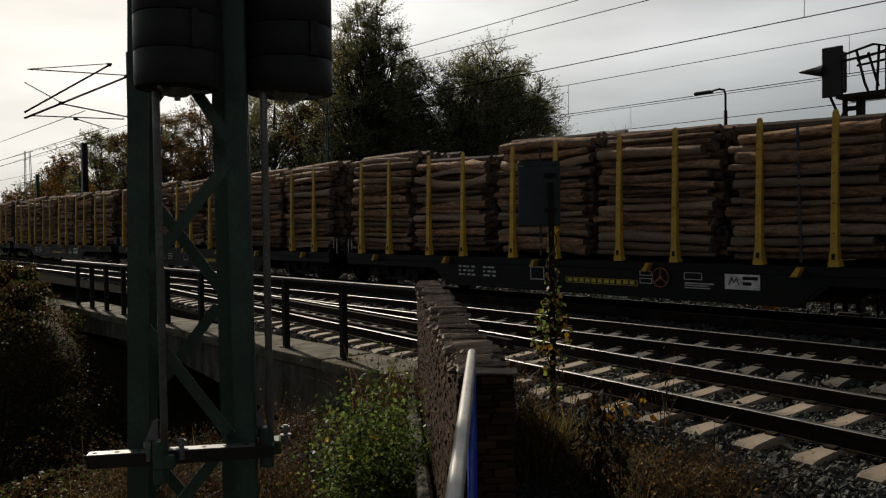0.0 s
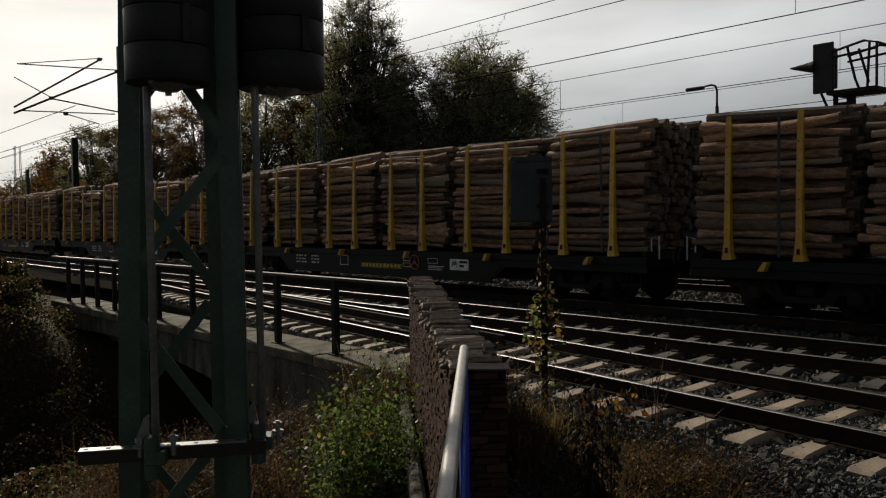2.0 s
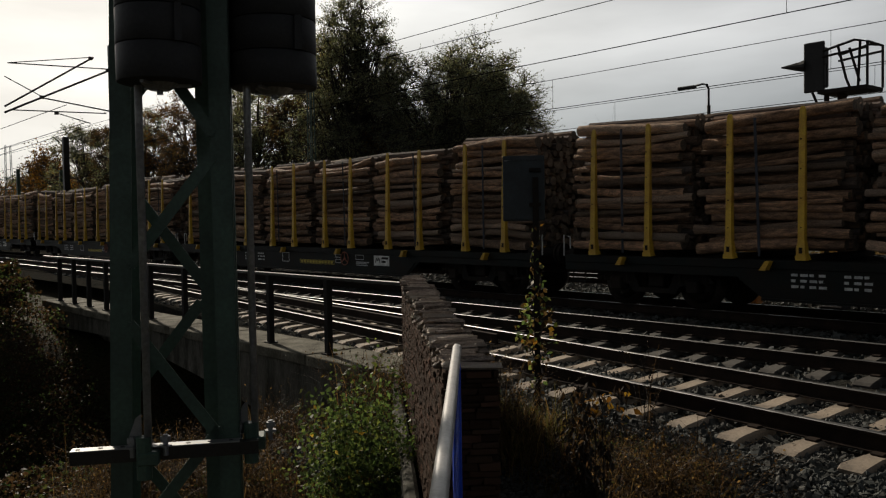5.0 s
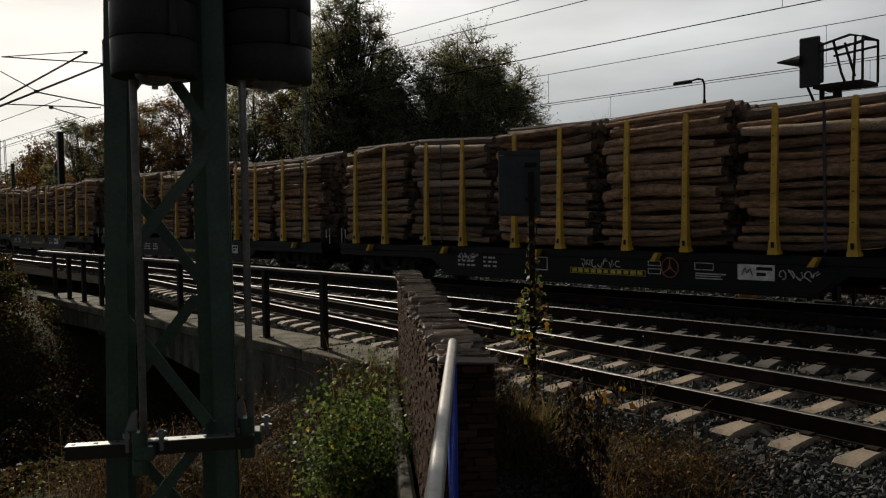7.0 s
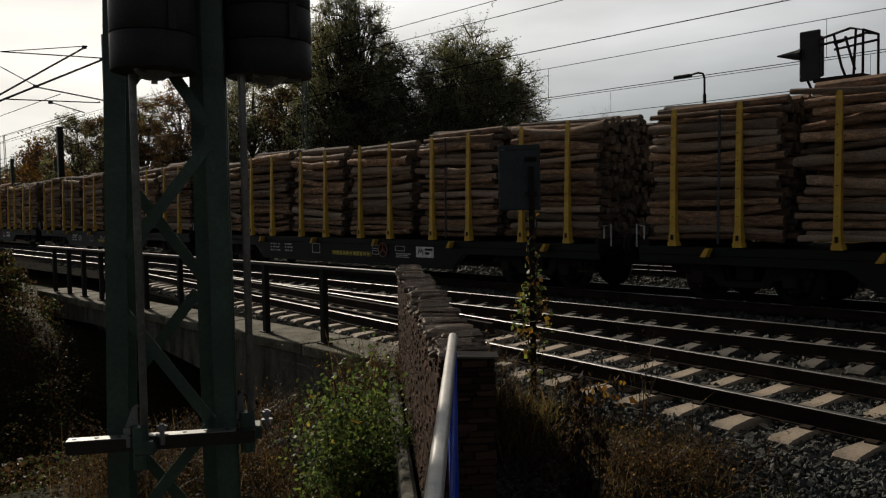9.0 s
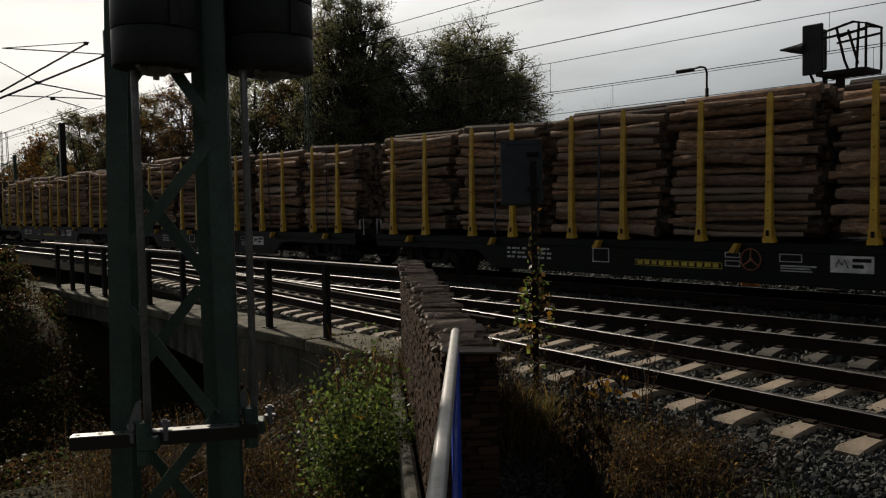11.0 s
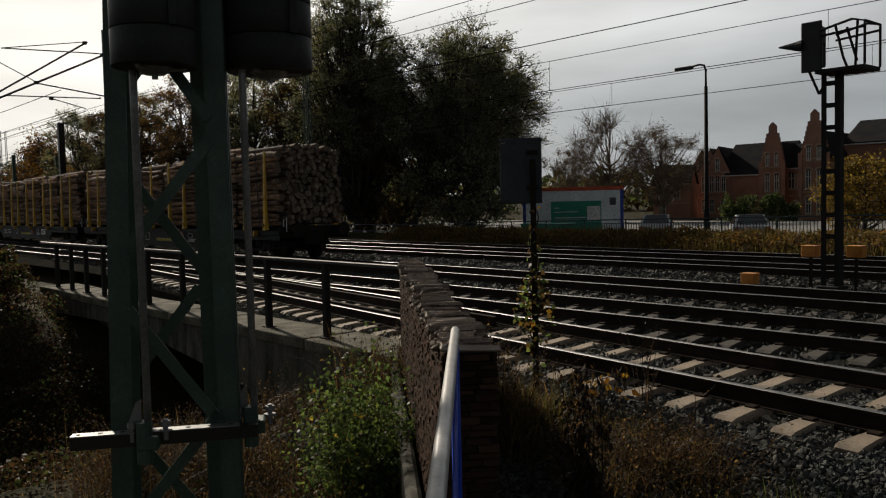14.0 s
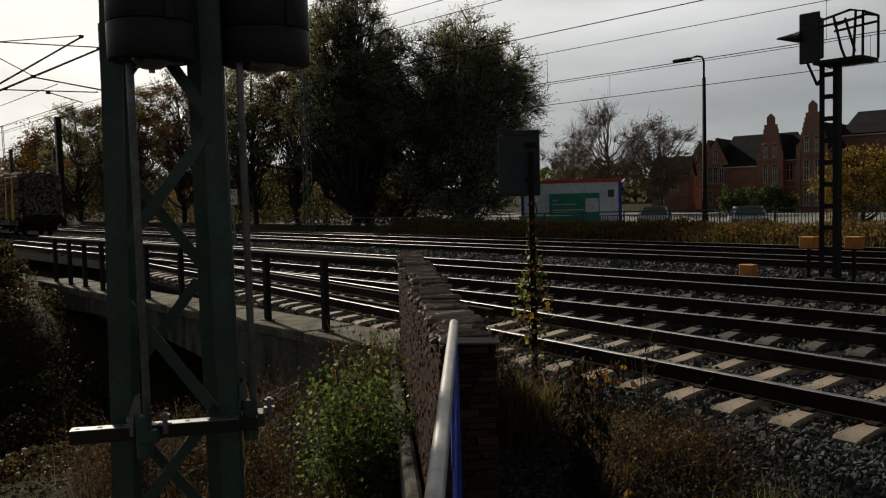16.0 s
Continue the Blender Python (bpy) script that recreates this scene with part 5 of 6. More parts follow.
def build_signal():
    s = thing("railway_signal", "railway light signal on a lattice mast with a maintenance cage", "railway signal", pose(-7.88, 18.0, 0))
    for x in (-0.14, 0.14):
        part("mast_leg", MB().box(x - 0.055, x + 0.055, -0.10, -0.09, -0.5, 4.40).box(x - (0.055 if x < 0 else -0.045), x + (-0.045 if x < 0 else 0.055), -0.09, 0.10, -0.5, 4.40), M_DARKSTEEL, s)
    for i in range(9):
        part("rung", MB().box(-0.095, 0.095, -0.085, -0.075, 0.42 + 0.46 * i, 0.52 + 0.46 * i), M_DARKSTEEL, s)
    part("foot", MB().box(-0.24, 0.24, -0.22, 0.22, -0.6, -0.12, None, 0, 0.02), M_DARKSTEEL, s)
    part("signal_head", MB().box(-0.53, -0.09, -0.33, -0.27, 4.40, 5.45, None, 0, 0.02).box(-0.47, -0.13, -0.27, 0.0, 4.5, 5.35, None, 0, 0.03), M_BLACK, s, "black back of the signal head")
    part("hood", MB().tube([(-0.50, -0.30, 4.98), (-0.62, -0.32, 4.98), (-0.98, -0.40, 5.0)], [0.13, 0.10, 0.015], 12), M_BLACK, s)
    part("bracket", MB().bar((-0.42, -0.15, 4.42), (-0.24, -0.1, 3.95), 0.06, 0.05).bar((-0.24, -0.1, 3.95), (-0.13, -0.1, 4.1), 0.05, 0.05), M_DARKSTEEL, s)
    part("platform", MB().box(-0.20, 0.80, -0.40, 0.40, 4.34, 4.42), M_DARKSTEEL, s)
    def tub(*p, r=0.026):
        part("cage_bar", MB().tube(list(p), r, 8), M_DARKSTEEL, s)
    for y in (-0.38, 0.38):
        tub((-0.1, y, 5.22), (0.55, y, 5.35), (0.80, y, 5.28), (0.80, y, 4.42))
        tub((-0.1, y, 5.10), (0.78, y, 5.17))
    tub((0.80, -0.38, 5.28), (0.80, 0.38, 5.28)); tub((0.66, -0.38, 5.3), (0.62, -0.38, 4.42)); tub((0.22, -0.38, 5.27), (0.38, -0.38, 4.6), (0.45, -0.38, 4.42)); tub((0.45, -0.38, 5.2), (0.65, -0.38, 4.5))
    tub((-0.08, -0.36, 4.95), (-0.02, -0.36, 4.95), (-0.02, -0.36, 4.5), (-0.08, -0.36, 4.5), r=0.012)
    # orange boxes on the ballast
    for x, y, z, st in ((-8.62, 18.6, 0.43, True), (-7.63, 18.6, 0.45, True), (-9.75, 18.0, -0.20, False)):
        b = thing("track_box", "orange yellow connection box " + ("on a short dark stand beside the signal" if st else "standing in the ballast"), "connection box", pose(x, y, z, 0, 0, random.uniform(-8, 8)), group="orange connection boxes")
        part("box", MB().box(-0.17, 0.17, -0.12, 0.12, 0, 0.235, None, 0, 0.015), M_ORANGE, b)
        part("lid", MB().box(-0.18, 0.18, -0.13, 0.13, 0.237, 0.26, None, 0, 0.01), M_ORANGE, b)
        if st:
            part("stand", MB().box(-0.03, 0.03, -0.03, 0.03, -1.0, 0.0), M_UNDER, b)
        else:
            part("stand", MB().box(-0.12, 0.12, -0.08, 0.08, -0.2, 0.0), M_UNDER, b)


build_signal()


def build_lamp():
    g = ground_z(-19.9, 33) - 0.1
    l = thing("street_lamp", "tall dark street lamp with a curved arm", "street lamp", pose(-19.9, 33, 0))
    part("pole", MB().tube([(0, 0, g), (0, 0, 1.2), (0, 0, 1.25), (0, 0, 6.6)], [0.13, 0.12, 0.10, 0.075], 14), M_DARKSTEEL, l, "", True)
    part("arm", MB().tube([(0, 0, 6.55), (0, 0, 7.3), (-0.08, 0, 7.5), (-0.3, 0, 7.56), (-0.7, -0.0, 7.52)], 0.045, 10), M_DARKSTEEL, l, "", True)
    part("lamp_head", MB().box(-1.5, -0.65, -0.14, 0.14, 7.42, 7.56, pose(0, 0, 0), 0, 0.04), M_BLACK, l)


build_lamp()


def build_fences():
    fe = thing("street_fence", "dark green metal fence with thin upright bars along the street", "fence")
    x0, x1, y = -33.4, -6.0, 30.0
    def ft(x):
        return 0.70 + (x + 33.4) * 0.0155 + 0.02
    posts = [x0 + 2.28 * i for i in range(13)]
    pm = MB().tube([(0, 0, -1.4), (0, 0, 0.0)], 0.035, 8).mesh("post", M_FENCE)
    for x in posts:
        part("post", pm, None, fe, at=pose(x, y, ft(x)))
    for a, b in zip(posts[:-1], posts[1:]):
        part("rail", MB().bar((a, y, ft(a)), (b, y, ft(b)), 0.05, 0.05), M_FENCE, fe)
        part("rail", MB().bar((a, y, ft(a) - 0.16), (b, y, ft(b) - 0.16), 0.03, 0.03), M_FENCE, fe)
        part("rail", MB().bar((a, y, ft(a) - 0.95), (b, y, ft(b) - 0.95), 0.03, 0.03), M_FENCE, fe)
    bm_ = MB().box(-0.011, 0.011, -0.011, 0.011, -0.95, -0.16).mesh("bar", M_FENCE)
    x, k = x0 + 0.12, 0
    while x < x1 - 0.1:
        part("bar", bm_, None, fe, at=pose(x, y, ft(x)))
        x += 0.13
    f2 = thing("pipe_fence", "bluish grey two-rail pipe fence under the trees", "fence")
    m2 = mat("blue_grey_paint", (0.07, 0.085, 0.10), 0.5, bump=0)
    for z in (0.60, 0.22):
        part("rail", MB().bar((-50.0, 30, z - 0.02), (-34.2, 30, z), 0.06, 0.05), m2, f2)
    for i in range(9):
        part("post", MB().box(-50 + 1.97 * i - 0.03, -50 + 1.97 * i + 0.03, 29.97, 30.03, -0.5, 0.575), m2, f2)
    part("end_post", MB().box(-34.25, -34.05, 29.9, 30.1, -0.5, 0.72), M_CONC, f2)


build_fences()


def build_container():
    m_body = mat("pale_grey_container", (0.72, 0.78, 0.80), 0.5, col2=(0.55, 0.60, 0.62), scale=0.8, fine=10, bump=0.05)
    m_red = mat("orange_red_edge", (0.55, 0.09, 0.03), 0.5, bump=0)
    m_green = mat("green_banner", (0.02, 0.25, 0.16), 0.6, col2=(0.02, 0.20, 0.13), scale=1, fine=20, bump=0)
    m_blue = mat("blue_corner", (0.02, 0.06, 0.36), 0.5, bump=0)
    c = thing("site_container", "pale grey site container with orange-red roof edge and green banner", "container", pose(-30.98, 42.0, -0.08, 0, 0, 39))
    x0, x1, g = -6.06, 0.0, -0.32
    part("body", MB().box(x0, x1, 0, 2.4, g, 2.42, None, 0, 0.03), m_body, c)
    part("roof_edge", MB().box(x0 - 0.02, x1 + 0.02, -0.04, 2.44, 2.42, 2.64, None, 0, 0.02), m_red, c)
    for xa in (x0 - 0.02, x1 - 0.17):
        part("corner_post", MB().box(xa, xa + 0.19, -0.03, 0.15, g, 2.42), m_blue, c)
    for k in range(26):
        part("wall_rib", MB().box(x0 + 0.3 + 0.21 * k, x0 + 0.38 + 0.21 * k, -0.014, 0.0, g + 0.15, 2.3), m_body, c)
    bn = part("banner", MB().box(-4.35, -1.30, -0.05, -0.016, -0.1, 1.78), m_green, c, "green printed banner")
    part("banner_logo", MB().box(-2.15, -1.36, -0.06, -0.052, 0.55, 1.45), M_WHITE, bn)
    part("logo_mark", MB().bar((-2.02, -0.065, 1.2), (-1.88, -0.065, 0.85), 0.01, 0.10, up=(0, 1, 0)).bar((-1.74, -0.065, 1.2), (-1.60, -0.065, 0.85), 0.01, 0.10, up=(0, 1, 0)), m_green, bn)
    for w, z in ((0.3, 1.35), (1.45, 1.1), (1.9, 0.75), (1.5, 0.6)):
        part("banner_line", MB().box(-4.15, -4.15 + w, -0.058, -0.052, z, z + 0.05), M_GREY, bn)
    part("window", MB().box(-0.80, -0.42, -0.03, -0.002, 1.5, 1.95), M_WIN, c)
    # skip and parked cars behind the fence
    sk = thing("waste_skip", "green waste skip behind the fence", "skip", pose(-29.5, 33.5, ground_z(-29.5, 33.5)))
    part("body", MB().prism([(-1.0, 0), (0.9, 0), (1.3, 0.8), (-1.4, 0.8)], -0.7, 0.7), m_green, sk)
    for x, y, colr, lab in ((-25.3, 37.2, (0.6, 0.62, 0.63), "pale silver car"), (-20.3, 37.4, (0.5, 0.51, 0.53), "white grey car")):
        car(x, y, colr, lab + " parked on the street behind the fence", 122)


def car(x, y, colr, label, rz=0):
    m = mat("car_paint", colr, 0.25, 0.0, bump=0, vary=0.03, spec=0.6)
    c = thing("car", label, "car", pose(x, y, -0.36 if y > 38.5 else ground_z(x, y), 0, 0, rz), group="parked cars")
    prof = [(-2.0, 0.25), (2.0, 0.25), (2.05, 0.62), (1.85, 0.85), (1.1, 0.92), (0.55, 1.38), (-1.2, 1.42), (-1.8, 0.98), (-2.05, 0.9), (-2.08, 0.5)]
    def tuck(mb):
        mb.v = [(a, b * (1 - 0.28 * max(0.0, cc - 0.9) / 0.5), cc) for a, b, cc in mb.v]
        return mb
    part("body", tuck(MB().prism(prof, -0.82, 0.82)), m, c)
    part("side_window", tuck(MB().prism([(0.92, 0.95), (0.5, 1.30), (-1.12, 1.34), (-1.6, 0.98)], -0.835, 0.835)), M_WIN, c)
    part("windscreen", tuck(MB().prism([(1.06, 0.96), (0.60, 1.35), (0.57, 1.33), (1.03, 0.94)], -0.74, 0.74)), M_WIN, c)
    part("rear_window", tuck(MB().prism([(-1.76, 1.02), (-1.26, 1.38), (-1.29, 1.41), (-1.80, 1.04)], -0.70, 0.70)), M_WIN, c)
    for wy in (-0.66, 0.66):
        part("tail_light", MB().box(-2.10, -2.04, wy - 0.12, wy + 0.12, 0.66, 0.86), M_BRAKE, c)
    for wx in (-1.25, 1.25):
        for wy in (-0.78, 0.78):
            w = part("wheel", MB().tube([(wx, wy - 0.09, 0.31), (wx, wy + 0.09, 0.31)], 0.31, 18), M_BLACK, c)
            part("rim", MB().tube([(wx, wy - 0.10, 0.31), (wx, wy + 0.10, 0.31)], 0.19, 14), M_ROD, w)


build_container()


# ---- houses across the street ----
def window_meshes(w, h):
    """An arched window: frame with bars, and its pane, centred at the sill; faces -y."""
    fr, n = MB(), 6
    arch = [(w / 2 * math.cos(math.pi * i / n), h - w * 0.28 + w * 0.28 * math.sin(math.pi * i / n)) for i in range(n + 1)]
    prof = [(-w / 2, 0), (w / 2, 0)] + arch
    pane = MB().prism(prof, 0.0, 0.03)
    fr.box(-w / 2, w / 2, -0.05, 0, 0, 0.07).box(-w / 2, -w / 2 + 0.07, -0.05, 0, 0.07, h - w * 0.25).box(w / 2 - 0.07, w / 2, -0.05, 0, 0.07, h - w * 0.25).box(-0.03, 0.03, -0.05, 0, 0.07, h - 0.08).box(-w / 2 + 0.07, -0.035, -0.05, 0, h * 0.62, h * 0.62 + 0.06).box(0.035, w / 2 - 0.07, -0.05, 0, h * 0.62, h * 0.62 + 0.06)
    return fr.mesh("window_frame", M_FRAMEW), pane.mesh("pane", M_WIN)


def gable_house(label, x, y, rz, width, depth, eave, ridge, cols, step=True, lintel=True, seed=1, group="brick houses across the street"):
    """Brick house whose stepped gable faces -y; cols: (x, z, w, h) of windows cut into the gable wall."""
    h = thing("brick_house", label, "house", pose(x, y, ground_z(x, y) - 0.25, 0, 0, rz), group=group)
    hw = width / 2
    prof = [(-hw, 0), (hw, 0), (hw, eave)]
    n = 6
    if step:
        for i in range(n):
            xx = hw - (hw - 0.55) * (i + 1) / n
            z0 = eave + 0.35 + (ridge + 0.2 - eave) * i / n
            prof += [(xx + (hw - 0.55) / n, z0 + 0.35), (xx, z0 + 0.35)]
        prof += [(0.55, ridge + 0.9), (0.32, ridge + 0.9), (0.32, ridge + 1.55), (0.0, ridge + 1.9)]
        prof = prof + [(-a, b) for a, b in reversed(prof[3:-1])] + [(-hw, eave)]
    else:
        prof += [(0, ridge), (-hw, eave)]
    gable = MB().prism(prof, 0, 0.40)
    wl_ = part("gable_wall", gable, M_BRICK, h)
    part("side_wall", MB().box(-hw, -hw + 0.38, 0.41, depth, 0, eave), M_BRICK, h)
    part("side_wall", MB().box(hw - 0.38, hw, 0.41, depth, 0, eave), M_BRICK, h)
    part("rear_wall", MB().prism([(-hw, 0), (hw, 0), (hw, eave), (0, ridge), (-hw, eave)], depth, depth + 0.38), M_BRICK, h)
    part("roof", MB().prism([(-hw - 0.25, eave - 0.12), (0, ridge - 0.03), (hw + 0.25, eave - 0.12), (hw + 0.25, eave + 0.05), (0, ridge + 0.16), (-hw - 0.25, eave + 0.05)], 0.42, depth + 0.6), M_ROOF, h, "dark slate roof")
    for z in (eave * 0.47, eave * 0.98):
        part("string_course", MB().box(-hw - 0.03, hw + 0.03, -0.06, 0.0, z, z + 0.16), M_BRICKTRIM, h)
    if step:
        for a, b in ((-hw, 0.35), (hw, 0.35)):
            part("pilaster", MB().box(a - 0.18 if a < 0 else a - 0.2, a + 0.2 if a < 0 else a + 0.18, -0.10, 0.0, 0, eave + 0.5), M_BRICK, h)
    for wx, z, w, hh in cols:
        fr, pn = window_meshes(w, hh)
        ob = part("window", pn, None, h, at=pose(wx, -0.012, z))
        part("window_frame", fr, None, ob, at=pose(0, -0.004, 0))
        part("sill", MB().box(-w / 2 - 0.1, w / 2 + 0.1, -0.12, -0.0, -0.12, 0.0), M_BRICKTRIM, ob)
        if lintel:
            part("arch", MB().tube([((w / 2 + 0.1) * math.cos(math.pi * i / 8), -0.03, hh - w * 0.28 + (w * 0.28 + 0.12) * math.sin(math.pi * i / 8)) for i in range(9)], 0.07, 6), M_BRICKTRIM, ob)
    return h


def build_houses():
    two = [(-0.75, 0.9, 0.75, 1.6), (0.75, 0.9, 0.75, 1.6), (-0.75, 3.3, 0.75, 1.9), (0.75, 3.3, 0.75, 1.9), (-0.7, 6.0, 0.6, 1.4), (0.7, 6.0, 0.6, 1.4)]
    gable_house("red brick house with a tall stepped gable and arched windows", -38.05, 74.3, 4, 2.1, 9.0, 5.1, 7.3, [(a * 0.6, b * 0.86, w * 0.62, c * 0.86) for a, b, w, c in two], seed=1)
    gable_house("red brick house with a tall stepped gable and pinnacle", -33.05, 71.9, 4, 2.3, 10.0, 5.6, 7.9, [(a * 0.62, b * 0.9, w * 0.66, c * 0.9) for a, b, w, c in two], seed=2)
    # link wing between the gables, and the wide plain wings
    def wing(label, x, y, rz, width, depth, eave, ridge, wins):
        h = thing("brick_house", label, "house", pose(x, y, ground_z(x, y) - 0.25, 0, 0, rz), group="brick houses across the street")
        hw = width / 2
        part("front_wall", MB().box(-hw, hw, 0, 0.4, 0, eave), M_BRICK, h)
        part("rear_wall", MB().box(-hw, hw, depth - 0.4, depth, 0, eave), M_BRICK, h)
        for s in (-1, 1):
            part("gable_wall", MB().prism([(0.42, 0), (depth - 0.42, 0), (depth - 0.42, eave), (depth / 2, ridge - 0.1), (0.42, eave)], s * hw - 0.2 * (s + 1), s * hw - 0.2 * (s - 1), "x"), M_BRICK, h)
        part("roof", MB().prism([(-0.3, eave - 0.1), (depth / 2, ridge), (depth + 0.3, eave - 0.1), (depth + 0.3, eave + 0.08), (depth / 2, ridge + 0.2), (-0.3, eave + 0.08)], -hw - 0.15, hw + 0.15, "x"), M_ROOF, h, "dark slate roof")
        part("string_course", MB().box(-hw, hw, -0.05, 0.0, eave * 0.47, eave * 0.47 + 0.15), M_BRICKTRIM, h)
        part("gutter", MB().tube([(-hw, -0.3, eave - 0.1), (hw, -0.3, eave - 0.1)], 0.06, 8), M_GREY, h)
        for wx, z, w, hh in wins:
            fr, pn = window_meshes(w, hh)
            ob = part("window", pn, None, h, at=pose(wx, -0.012, z))
            part("window_frame", fr, None, ob, at=pose(0, -0.004, 0))
            part("sill", MB().box(-w / 2 - 0.1, w / 2 + 0.1, -0.12, 0.0, -0.12, 0.0), M_BRICKTRIM, ob)
        return h
    wing("red brick wing with arched windows between the gables", -35.9, 75.6, 4, 5.5, 8.0, 5.0, 7.2, [(-0.9, 3.0, 0.7, 1.6), (-0.05, 3.0, 0.7, 1.6), (1.35, 3.0, 0.7, 1.6), (-0.05, 0.8, 0.7, 1.4), (1.2, 0.8, 0.7, 1.4)])
    wing("red brick house with a steep dark slate roof", -41.9, 77.5, 2, 6.4, 7.0, 4.6, 7.6, [(2.3, 2.2, 0.95, 1.7)])
    h = wing("long brick house with a dark roof behind the yellow tree", -27.0, 77.0, 4, 11.0, 9.0, 6.9, 9.0, [(-4 + 1.6 * i, 3.3, 0.8, 1.7) for i in range(6)])
    part("chimney", MB().box(-1.6, -0.9, 4.1, 4.8, 8.4, 10.4, None, 0, 0.03), M_BRICK, h); part("chimney", MB().box(3.6, 4.5, 4.1, 4.9, 8.4, 10.8, None, 0, 0.03), M_BRICK, h)
    slim = [(-0.55, 0.8, 0.5, 1.3), (0.55, 0.8, 0.5, 1.3), (-0.55, 2.9, 0.5, 1.6), (0.0, 2.9, 0.5, 1.6), (0.6, 2.9, 0.5, 1.6), (0.0, 5.0, 0.45, 1.2)]
    for i, (x, y) in enumerate(((-45.2, 77.0), (-47.6, 79.5), (-50.2, 82.0))):
        gable_house("narrow red brick gable house with slim windows", x, y, 16, 2.4, 7.0, 4.9, 7.4, slim, step=False, seed=5 + i)
    wing("low brick house with a pale trimmed porch beside bare trees", -47.6, 72.5, 24, 3.6, 5.0, 3.9, 5.6, [(-0.9, 2.3, 0.7, 1.2), (0.5, 2.3, 0.7, 1.2), (-0.9, 0.6, 0.7, 1.2)])
    st = MB().box(-70, 10, 38.5, 66, -1.0, -0.36)
    solo("street", st, mat("pale_worn_paving", (0.24, 0.24, 0.235), 0.9, col2=(0.16, 0.16, 0.155), scale=0.4, fine=6, bump=0.1), "pale worn paving of the street and car park", "", "structure")


build_houses()


# ---- overhead line ----
def wire_run(w, y, z, r, x0=-90.0, x1=60.0, sag=0.0, span=55.0, ph=0.0):
    pts = []
    for i in range(61):
        x = x0 + (x1 - x0) * i / 60
        u = ((x - ph) / span) % 1.0
        pts.append((x, y, z - sag * 4 * u * (1 - u)))
    part("wire", MB().tube(pts, r, 5), M_WIRE, w)


